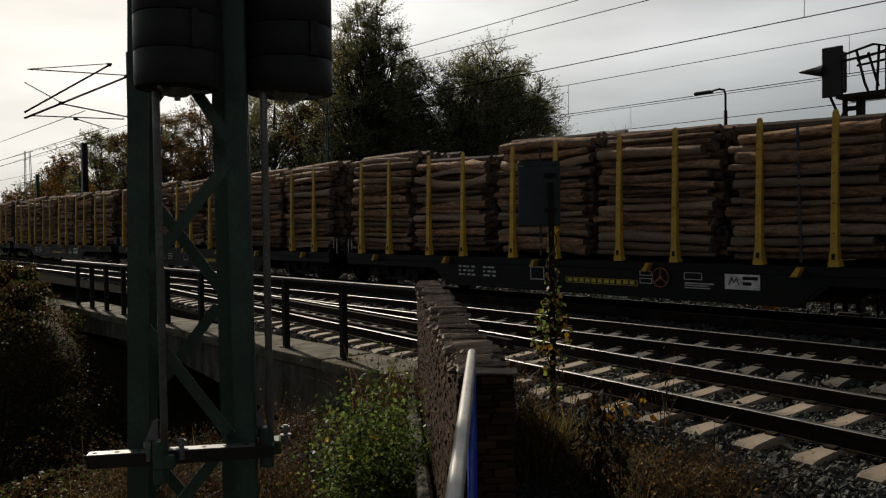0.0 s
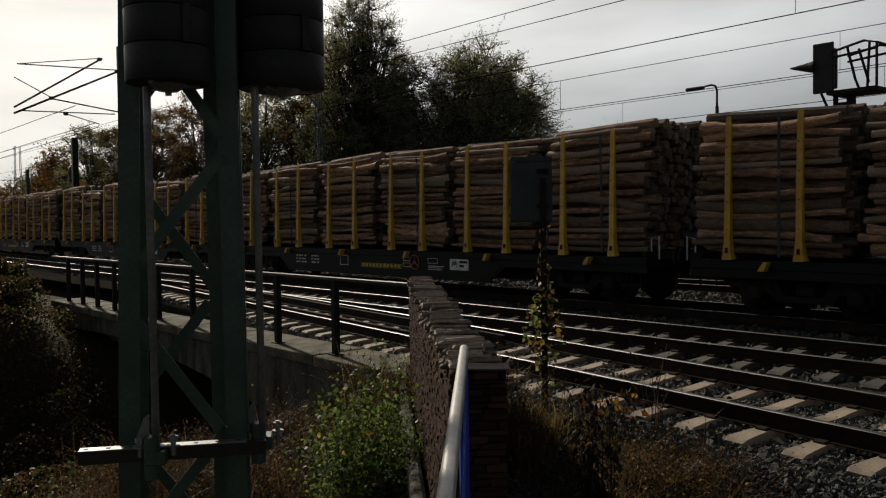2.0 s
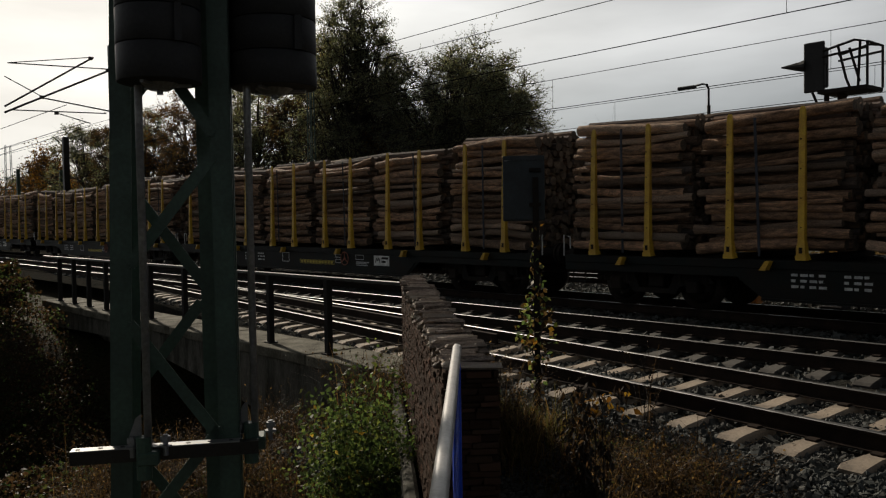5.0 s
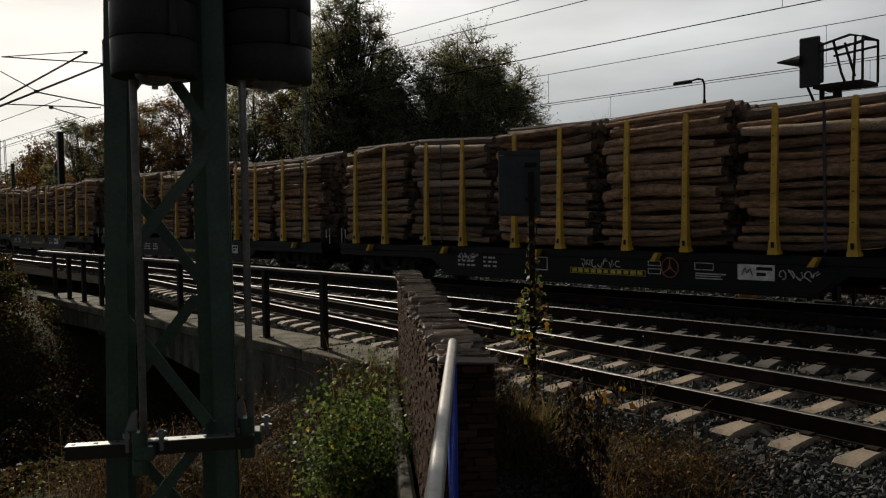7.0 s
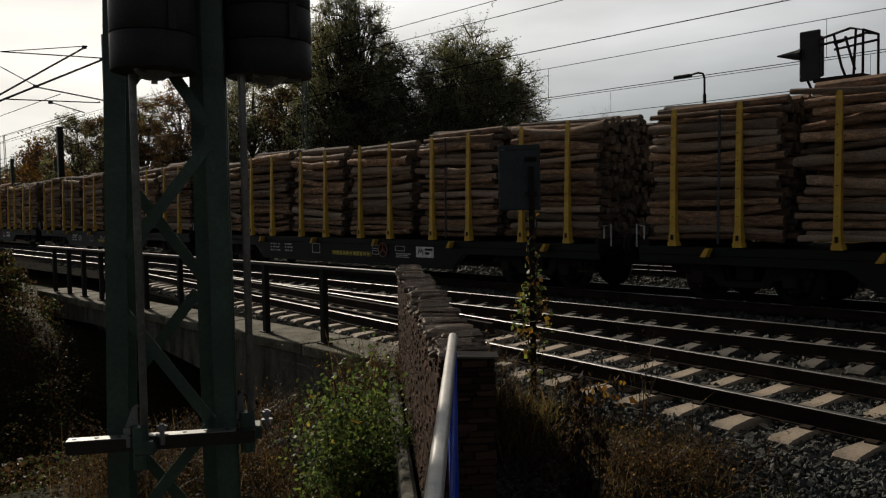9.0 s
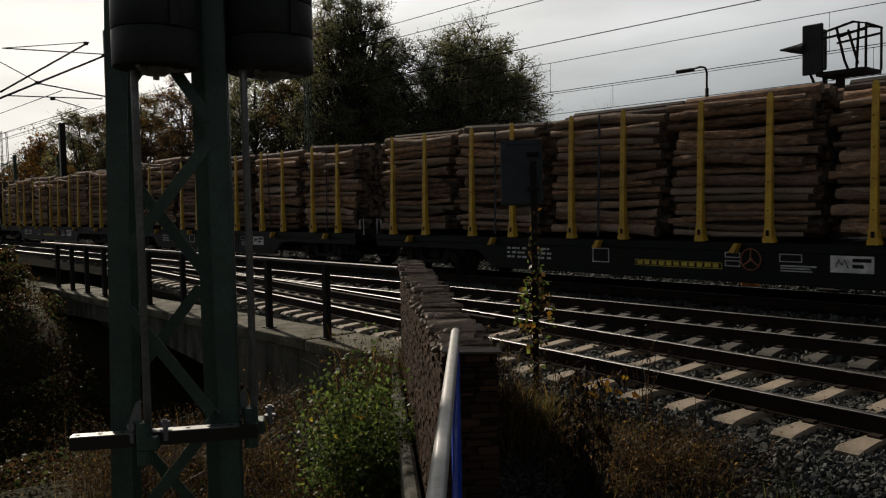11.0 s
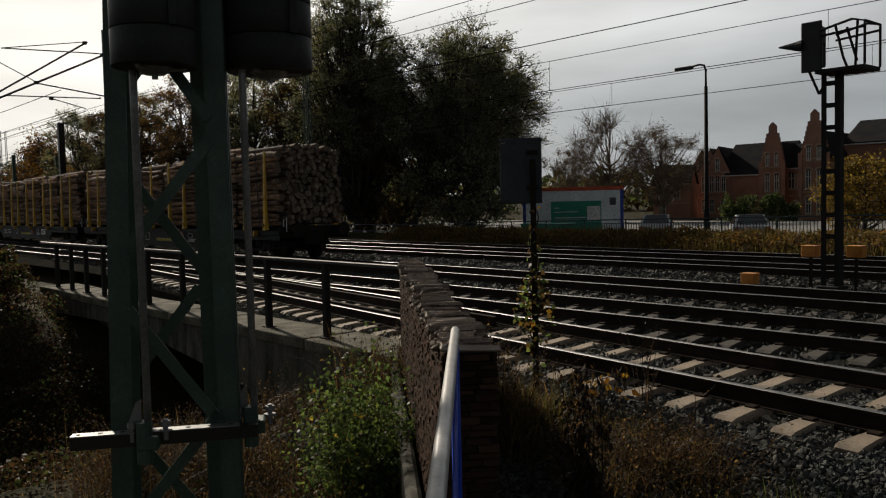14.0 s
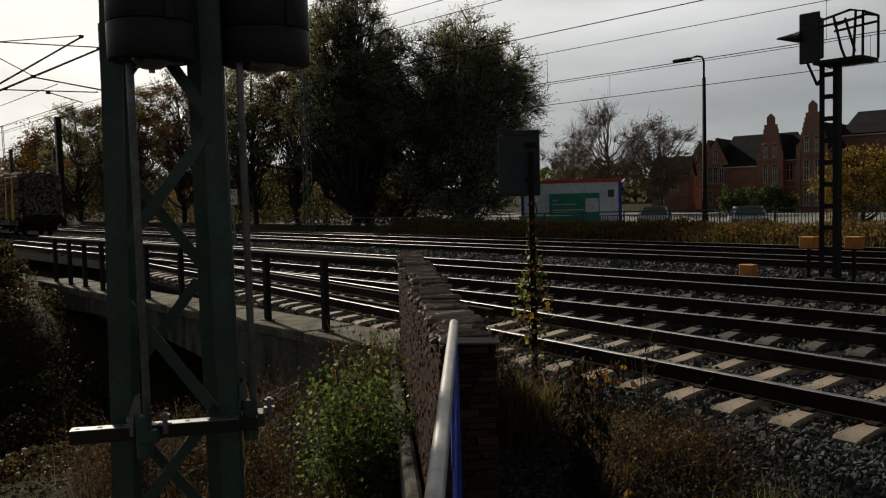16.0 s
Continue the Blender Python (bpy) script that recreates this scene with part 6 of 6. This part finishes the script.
def build_wires():
    for y, zc, zm, k in ((15.4, 5.62, 6.68, 0), (20.9, 5.38, 6.32, 1), (24.9, 5.2, 5.98, 2)):
        w = thing("overhead_line", "overhead contact line with carrying wire and thin droppers", "overhead line", group="overhead lines above the tracks")
        wire_run(w, y, zc, 0.011)
        wire_run(w, y, zm, 0.010)
        if k == 0:
            wire_run(w, y + 0.0, 7.1, 0.010)
        for e in (-89.6, 59.6):
            part("anchor_mast", MB().box(e - 0.15, e + 0.15, y + 2.2, y + 2.5, -0.7, 7.4), M_MAST, w)
            part("anchor_arm", MB().bar((e, y + 2.3, zc), (e, y - 0.05, zc), 0.06, 0.06).bar((e, y + 2.3, zm), (e, y - 0.05, zm), 0.06, 0.06), M_MAST, w)
        for i in range(10):
            x = {0: -7.65, 1: -18.26, 2: -18.8}[k] + 9.0 * (i - 4)
            part("dropper", MB().tube([(x, y, zc), (x, y, zm)], 0.006, 4), M_WIRE, w)
    # cantilevers on a mast beyond the bridge
    c = thing("cantilever_mast", "lattice line mast with tubular cantilevers over the tracks beyond the bridge", "line mast")
    X = -27.5
    def at(p):
        k = X / p[0]
        return (X, p[1] * k, EYE[2] + (p[2] - EYE[2]) * k)
    rods = [((-47.5, 12, 10.26), (-35.34, 12, 8.66), 0.014), ((-47.5, 12, 10.26), (-33.1, 12, 7.86), 0.018), ((-34.88, 12, 8.59), (-48.31, 12, 8.11), 0.03),
            ((-33.1, 12, 7.82), (-48.38, 12, 7.8), 0.034), ((-48.18, 12, 9.67), (-41.85, 12, 7.85), 0.014), ((-41.86, 12, 7.8), (-33.2, 12, 6.25), 0.022),
            ((-47.18, 12, 7.81), (-33.64, 12, 6.21), 0.018), ((-39.76, 12, 6.87), (-35.41, 12, 5.99), 0.016)]
    for a, b, r in rods:
        part("cantilever_tube", MB().tube([at(a), at(b)], r, 8), M_RAILING, c)
    for p in ((-41.85, 12, 7.82), (-35.2, 12, 8.6), (-33.3, 12, 7.84), (-39.76, 12, 6.87)):
        q = Vector(at(p))
        part("clamp", MB().box(-0.05, 0.05, -0.06, 0.06, -0.05, 0.05, Matrix.Translation(q), 0, 0.01), M_RAILING, c)
    my = 10.08
    for dy in (-0.13, 0.13):
        part("mast_leg", MB().box(X - 0.05, X + 0.05, my + dy - 0.02, my + dy + 0.02, -0.5, 7.6), M_MAST, c)
    for i in range(13):
        part("brace", MB().bar((X, my - 0.13, 0.2 + 0.55 * i), (X, my + 0.13, 0.75 + 0.55 * i), 0.04, 0.008, up=(1, 0, 0)), M_MAST, c)
    w = thing("overhead_line", "thin contact wires running off above the farther tracks", "overhead line", group="overhead lines above the tracks")
    for a, b in (((-27.5, 9.2, 5.1), (-150, 13.0, 5.5)), ((-27.5, 8.6, 5.6), (-150, 13.0, 6.9)), ((-27.5, 9.3, 4.98), (-150, 16.0, 5.6))):
        part("wire", MB().tube([a, b], 0.012, 4), M_WIRE, w)
    # further masts along the line
    def lattice(x, y, z0, z1, wd, label, plain=False):
        t = thing("line_mast", label, "line mast", pose(x, y, 0), group="line masts along the tracks")
        if plain:
            part("pole", MB().box(-wd / 2, wd / 2, -wd / 2, wd / 2, z0, z1, None, 0, 0.03), M_RAILING, t)
            part("arm", MB().bar((0, 0, z1 - 1.3), (0.9, -0.9, z1 - 1.35), 0.06, 0.06), M_RAILING, t)
        else:
            for dx in (-wd / 2, wd / 2):
                for dy in (-wd / 2, wd / 2):
                    part("mast_leg", MB().bar((dx, dy, z0), (dx * 0.6, dy * 0.6, z1), 0.055, 0.055, up=(0, 1, 0)), M_MAST, t)
            n = int((z1 - z0) / 0.6)
            for i in range(n):
                za, zb_ = z0 + 0.6 * i, z0 + 0.6 * (i + 1)
                s = 1 if i % 2 else -1
                k = 1 - 0.4 * i / n
                part("brace", MB().bar((s * wd / 2 * k, -wd / 2 * k, za), (-s * wd / 2 * k, -wd / 2 * k, zb_), 0.04, 0.01, up=(0, 1, 0)), M_MAST, t)
        return t
    lattice(-42.2, 24.5 - 5.6 + 8.0, -0.5, 9.6, 0.42, "slim green lattice line mast before the trees")
    lattice(-79.0, 24.5, -0.5, 9.7, 0.5, "thick plain line mast with a short arm", True)
    t = lattice(-98.0, 24.5, -0.5, 10.4, 0.8, "far lattice line mast with a short cross arm")
    part("arm", MB().bar((-1.0, 0, 6.9), (0.9, 0, 6.95), 0.12, 0.12), M_MAST, t)
    part("foot", MB().box(-36.4, -35.4, 17.9, 18.6, -0.4, 0.35, None, 0, 0.02), M_MAST, thing("relay_cabinet", "low dark green relay cabinet at the mast foot", "cabinet"))
    k = thing("kilometre_board", "small white kilometre board on a post", "sign", pose(-35.2, 18.4, 0.36, 0, 0, 30))
    part("post", MB().box(-0.03, 0.03, -0.03, 0.03, -0.8, 1.95), M_ROD, k)
    part("board", MB().box(-0.24, 0.24, -0.05, -0.035, 1.30, 2.0), M_WHITE, k)
    for txt, z in (("70", 1.70), ("6", 1.37)):
        cu = bpy.data.curves.new("digits", "FONT"); cu.body, cu.size, cu.align_x = txt, 0.33, "CENTER"
        tmp = bpy.data.objects.new("digits", cu)
        me = bpy.data.meshes.new_from_object(tmp)
        bpy.data.objects.remove(tmp)
        me.materials.append(M_BLACK)
        ob = new("digits", me); ob.parent = k; ob.matrix_basis = pose(0, -0.056, z, 90, 0, 0)


build_wires()


# ---- trees and growth ----
def build_trees():
    fine = dict(twigs=9, fuzz=0.07, csz=(0.13, 0.26))
    tree("tall tree wrapped in dark ivy with thin grey green leaves", -44.0, 31.5, 16.6, 4.3, 0.36, 21, M_LEAF_G, 78000, 0.066, bole=0.10, clusters=300, cone=0.55, **fine)
    tree("broad tree with a leaning trunk and grey green leaves", -39.1, 32.4, 12.2, 4.7, 0.24, 22, M_LEAF_G, 54000, 0.064, lean=(3.0, 1.6), bole=0.30, clusters=230, **fine)
    tree("tree with a rounded crown of grey green leaves", -38.5, 36.5, 12.2, 4.6, 0.26, 23, M_LEAF_G, 44000, 0.068, lean=(0.9, 0), bole=0.33, clusters=200, **fine)
    tree("dark ivy-clad tree behind the pipe fence", -46.6, 34.5, 13.4, 2.6, 0.35, 24, M_LEAF_G, 36000, 0.085, bole=0.04, clusters=130, cone=0.6, twigs=9, fuzz=0.08, csz=(0.16, 0.30))
    tree("dark low tree with hanging foliage behind the fence", -35.5, 33.0, 6.5, 3.2, 0.2, 25, M_LEAF_G, 9000, 0.11, bole=0.02, clusters=50)
    tree("dark low tree beside the ivy-clad trunk", -41.5, 33.5, 8.0, 2.8, 0.2, 26, M_LEAF_O, 8000, 0.11, bole=0.02, clusters=50)
    for i, (x, y, h, s, mt) in enumerate(((-50, 31, 13.5, 3.0, M_LEAF_B), (-54, 30, 12.5, 3.2, M_LEAF_G), (-60, 29, 12.2, 3.3, M_LEAF_B), (-66, 30, 13.0, 3.6, M_LEAF_O), (-72, 29, 12.4, 3.4, M_LEAF_G), (-79, 30, 12.6, 3.6, M_LEAF_B), (-85, 28, 12.0, 3.6, M_LEAF_G), (-90, 33, 12.0, 3.8, M_LEAF_O), (-64, 34, 13.5, 3.6, M_LEAF_G))):
        tree(["autumn tree with thinning brown leaves", "tree with thin grey green leaves", "autumn tree with rusty orange leaves"][{M_LEAF_B: 0, M_LEAF_G: 1, M_LEAF_O: 2}[mt]] + " beside the line", x, y, h, s, 0.2, 40 + i, mt, 15000, 0.088, bole=0.14, clusters=80, twigs=12, fuzz=0.10, csz=(0.16, 0.32))
    tree("tall thin tree with yellow brown leaves behind the ivy-clad tree", -55.0, 36.5, 17.5, 3.4, 0.26, 27, M_LEAF_Y, 12000, 0.10, bole=0.2, clusters=80)
    for i, (x, y, h) in enumerate(((-97, 29, 10.5), (-106, 30, 9.5), (-113, 32.5, 9.5), (-122, 34, 9.5), (-128, 38, 11), (-140, 38, 10), (-116, 29, 7), (-104, 34, 11))):
        tree("far autumn tree with few leaves", x, y, h, 4.0, 0.16, 60 + i, (M_LEAF_O, M_LEAF_B, M_LEAF_G)[i % 3], 5200, 0.17, bole=0.08, clusters=36)
    tree("bare tree with fine upswept branches", -46.0, 60.5, 10.2, 3.6, 0.24, 71, M_LEAF_B, 900, 0.07, bark=M_TWIG, bole=0.2, clusters=70, twigs=14, up=1.2, flat=1.0)
    tree("rounded tree with thin brown autumn leaves", -41.3, 61.5, 8.2, 3.6, 0.22, 72, M_LEAF_B, 9000, 0.06, bark=M_TWIG, bole=0.3, clusters=90, twigs=10, up=0.4, csz=(0.15, 0.28))
    tree("bare twiggy tree beside the container", -50.3, 61, 7.0, 2.3, 0.18, 73, M_LEAF_B, 500, 0.09, bark=M_TWIG, bole=0.15, clusters=36, up=1.0, flat=1.0)
    tree("bare twiggy tree behind the container", -53.5, 62, 7.0, 2.3, 0.16, 74, M_LEAF_B, 700, 0.09, bark=M_TWIG, bole=0.15, clusters=36, up=1.0, flat=1.0)
    tree("young tree with bright yellow autumn leaves", -20.0, 50, 4.2, 2.3, 0.12, 75, M_LEAF_Y, 13000, 0.085, bole=0.05, clusters=40)
    tree("yellow autumn tree beside the long house", -16.4, 50, 4.2, 2.3, 0.12, 76, M_LEAF_Y, 11000, 0.085, bole=0.05, clusters=40)
    tree("bare tree over the long house", -22.4, 70, 10.2, 2.6, 0.2, 77, M_LEAF_B, 900, 0.1, bark=M_TWIG, bole=0.4, clusters=30, up=0.6)
    for x, y, r in ((-36.8, 66, 1.3), (-33.2, 66, 1.4)):
        shrubs("bush", "dark clipped bush before the brick houses", [(x - r, x + r, y - 1.0, y + 1.0, 2.6)], 2600, 0.14, [M_LEAF_IVY], int(-x), "bush", "")
    shrubs("undergrowth", "dark undergrowth and young trees behind the tracks", [(-110, -40, 31, 36, 3.6), (-100, -50, 36, 46, 6.0)], 60000, 0.13, [M_LEAF_IVY, M_LEAF_B, M_LEAF_G, M_LEAF_B, M_LEAF_O], 81, "undergrowth")
    shrubs("bank_growth", "brown and yellow weeds on the far bank", [(-35, 0, 27.0, 29.9, 0.5)], 30000, 0.075, [M_LEAF_B, M_GRASS, M_DRY, M_DRY, M_LEAF_O], 82, "weeds")
    stalks("bank_grass", "rank brown grass before the street fence", 16000, patch(-36, 0, 26.6, 29.8), 0.5, [M_GRASS, M_GRASS, M_DRY], 83, 0.02)
    shrubs("woodland", "dark far woodland edge", [(-420, -110, 90, 120, 11.0), (-110, 200, 112, 135, 8.0)], 26000, 1.1, [M_LEAF_IVY, M_LEAF_G, M_LEAF_B], 84, "woodland")


build_trees()


def build_near_growth():
    # hedge at the bridge's far end
    shrubs("hedge", "brown-topped hedge beside the railing's end", [(-26.5, -22.6, 4.6, 6.1, 1.75)], 9000, 0.075, [M_LEAF_IVY, M_DEAD_SHADE, M_DEAD_SHADE, M_LEAF_B], 91, "hedge", "stuff")
    # mostly dark leaves in ivy and thicket, painting in the shade over the bank
    shrubs("ivy", "ivy and brambles on the banks of the cutting", [(-23, -13.0, -2.0, 6.2, 1.3), (-13.0, -10.5, -1.0, 4.4, 0.4)], 60000, 0.045, [M_LEAF_IVY, M_DEAD_SHADE, M_DEAD_SHADE, M_DEAD_SHADE], 92, "ivy")
    # kept tall so that it also shades the bank beside it
    shrubs("ivy_thicket", "dark ivy thicket at the top of the bank", [(-13.8, -11.5, 0.2, 2.35, 3.6)], 21000, 0.05, [M_LEAF_IVY, M_DEAD_SHADE, M_DEAD_SHADE, M_DEAD_SHADE], 105, "ivy")
    rng = np.random.default_rng(93)
    # leafy green bush beside the wall
    b = thing("bush", "leafy yellow green bush growing against the wing wall", "bush", pose(-6.05, 4.40, ground_z(-6.05, 4.40)))
    segs, tips = [], []
    for i in range(16):
        a = rng.uniform(0, 6.28)
        grow(rng, (0.15 * math.cos(a), 0.15 * math.sin(a), 0), (0.54 * math.cos(a) * rng.uniform(0.3, 1), 0.54 * math.sin(a) * rng.uniform(0.3, 1), rng.uniform(0.6, 1.4)), 0.012, 0.4, 1, (3, 9), segs, tips, 0.5, 4)
    v, f = twig_tubes(segs, 4)
    part("stem", raw_mesh("stem", v, f, M_TRUNK), None, b)
    t = np.array(tips); n = 12000
    pts = t[rng.integers(0, len(t), n)] + rng.normal(size=(n, 3)) * 0.13
    pts = pts[pts[:, 2] > 0.28 + 0.25 * rng.uniform(0, 1, n)]; n = len(pts)
    part("leaves", leaf_mesh("leaves", pts, 0.029, [M_LEAF_BUSH, M_LEAF_IVY, M_LEAF_Y], rng, 1.5, 0.5, rng.choice(3, n, p=[0.58, 0.40, 0.02])), None, b)
    # brown stalks on the near bank
    # dark stalks and leaves from here put the cutting's shade into the colour
    stalks("dry_weeds", "brown withered weeds on the bank under the walkway", 5200, clumps(-10.6, -5.6, 3.0, 6.3, 48, 0.2), 0.95, [M_DRY, M_DEAD_SHADE, M_LEAF_B, M_DEAD_SHADE, M_DEAD_SHADE, M_TRUNK, M_DEAD_SHADE], 94, 0.006, leafy=6, leaf_size=0.017, lean=0.75)
    shrubs("brambles", "dark brambles with brown and green leaves over the bank", [(-10.4, -6.6, 3.2, 6.2, 0.55), (-7.6, -4.9, 0.8, 3.3, 0.22), (-10.4, -4.4, -2.2, 1.2, 0.45)], 26000, 0.026, [M_LEAF_IVY, M_DEAD_SHADE, M_DEAD_SHADE, M_DEAD_SHADE, M_DEAD_SHADE], 104, "brambles")
    stalks("bank_weeds", "tangled dead grass and brambles on the steep bank", 2600, clumps(-9.6, -4.6, 0.4, 3.4, 50, 0.14), 0.6, [M_TRUNK, M_LEAF_B, M_LEAF_IVY, M_TRUNK, M_LEAF_IVY, M_LEAF_IVY, M_TRUNK], 95, 0.005, leafy=3, leaf_size=0.016, lean=0.65)
    # trackside weeds
    def side(r, k):
        x = np.where(r.uniform(0, 1, k) < 0.92, r.uniform(-7.0, -3.05, k), r.uniform(-3.05, -0.6, k))
        return x, (7.009 - 0.1307 * x) - 1.1 - np.abs(r.normal(size=k)) * 0.9 - np.clip(x + 3.9, 0, 1.0) * 0.9
    stalks("trackside_weeds", "brown trackside weeds and grass in the ballast's edge", 2700, side, 0.2, [M_DRY, M_GRASS, M_LEAF_B, M_DEAD_SHADE, M_DEAD_SHADE, M_LEAF_IVY], 96, 0.005, leafy=4, leaf_size=0.016, lean=0.8)
    stalks("grass_tuft", "yellow green grass tuft beside the sign post", 900, blob(-5.75, 5.9, 0.27), 0.5, [M_GRASS, M_DRY], 97, 0.009, kind="stuff", category="grass", leafy=0, lean=0.7)
    stalks("grass_tuft", "green grass growing at the ballast's foot", 500, blob(-2.75, 5.2, 0.25), 0.3, [M_GRASS, M_LEAF_BUSH], 98, 0.007, kind="stuff", category="grass", lean=0.7)
    shrubs("low_weeds", "low weeds with yellow, green and orange leaves beside the wall", [(-5.4, -3.2, 3.9, 5.7, 0.3)], 6500, 0.024, [M_LEAF_BUSH, M_LEAF_IVY, M_DEAD_SHADE, M_LEAF_B, M_GRASS, M_LEAF_B, M_DEAD_SHADE], 106, "weeds")
    # dead dock plant, dark and tall
    dp = thing("dead_plant", "tall dark withered plant with a few orange leaves", "plant", pose(-4.02, 5.05, ground_z(-4.02, 5.05)))
    tips = []
    for i in range(7):
        az, h, tilt = rng.uniform(0, 6.28), rng.uniform(0.95, 1.55), rng.uniform(0.02, 0.14)
        segs, q0 = [], np.array([0.05 * math.cos(az), 0.05 * math.sin(az), -0.1])
        for k in range(8):
            q1 = q0 + np.array([math.cos(az) * tilt, math.sin(az) * tilt, 1.0]) * (h / 8) + rng.normal(size=3) * 0.014
            segs.append((q0, q1, 0.011 - 0.001 * k, 0.010 - 0.001 * k)); tips.append(q1)
            side = rng.normal(size=3) * 0.07; side[2] = abs(side[2]) * 0.4
            segs.append((q1, q1 + side, 0.004, 0.002)); tips += [q1 + side] * 2
            q0 = q1
        sv, sf = twig_tubes(segs, 5)
        part("stem", raw_mesh("stem", sv, sf, M_TRUNK), None, dp)
    t = np.array(tips); n = 1500
    pts = t[rng.integers(0, len(t), n)] + rng.normal(size=(n, 3)) * np.array([0.028, 0.028, 0.05])
    part("leaves", leaf_mesh("leaves", pts, 0.026, [M_TRUNK, M_DEAD_SHADE], rng, 2.6, 2.2, rng.integers(0, 2, n)), None, dp, "dark curled hanging leaves")
    top = np.array([(0.04, 0.05, 1.36)] * 34) + rng.normal(size=(34, 3)) * np.array([0.09, 0.09, 0.06])
    part("leaves", leaf_mesh("leaves", top, 0.05, [M_LEAF_O], rng, 1.2, 0.8), None, dp, "orange autumn leaves")
    shrubs("fallen_leaves", "yellow maple leaves on a low shoot", [(-3.95, -3.55, 5.05, 5.4, 0.55)], 60, 0.075, [M_LEAF_Y], 100, "leaves", "")
    stalks("dead_umbel", "dead umbel plant bent over the rail", 18, blob(-4.78, 6.80, 0.03), 1.0, [M_DEAD_SHADE, M_TRUNK], 101, 0.007, leafy=9, leaf_size=0.018, kind="", category="plant", lean=0.25)
    stalks("dead_brambles", "tangle of brown dead stems lying over the ballast", 520, lambda r, k: (-4.0 + r.normal(size=k) * 0.38, 5.85 + r.normal(size=k) * 0.28), 0.6, [M_DEAD_SHADE, M_LEAF_B, M_DEAD_SHADE, M_DRY], 102, 0.006, leafy=5, leaf_size=0.016, kind="stuff", lean=1.5)
    stalks("bridge_weed", "small yellow weed growing on the bridge edge", 14, blob(-11.1, 7.6, 0.05), 0.4, [M_LEAF_Y, M_GRASS], 103, 0.01, leafy=12, leaf_size=0.05, kind="", category="weeds", lean=0.5, zoff=0.15)


build_near_growth()


motions()
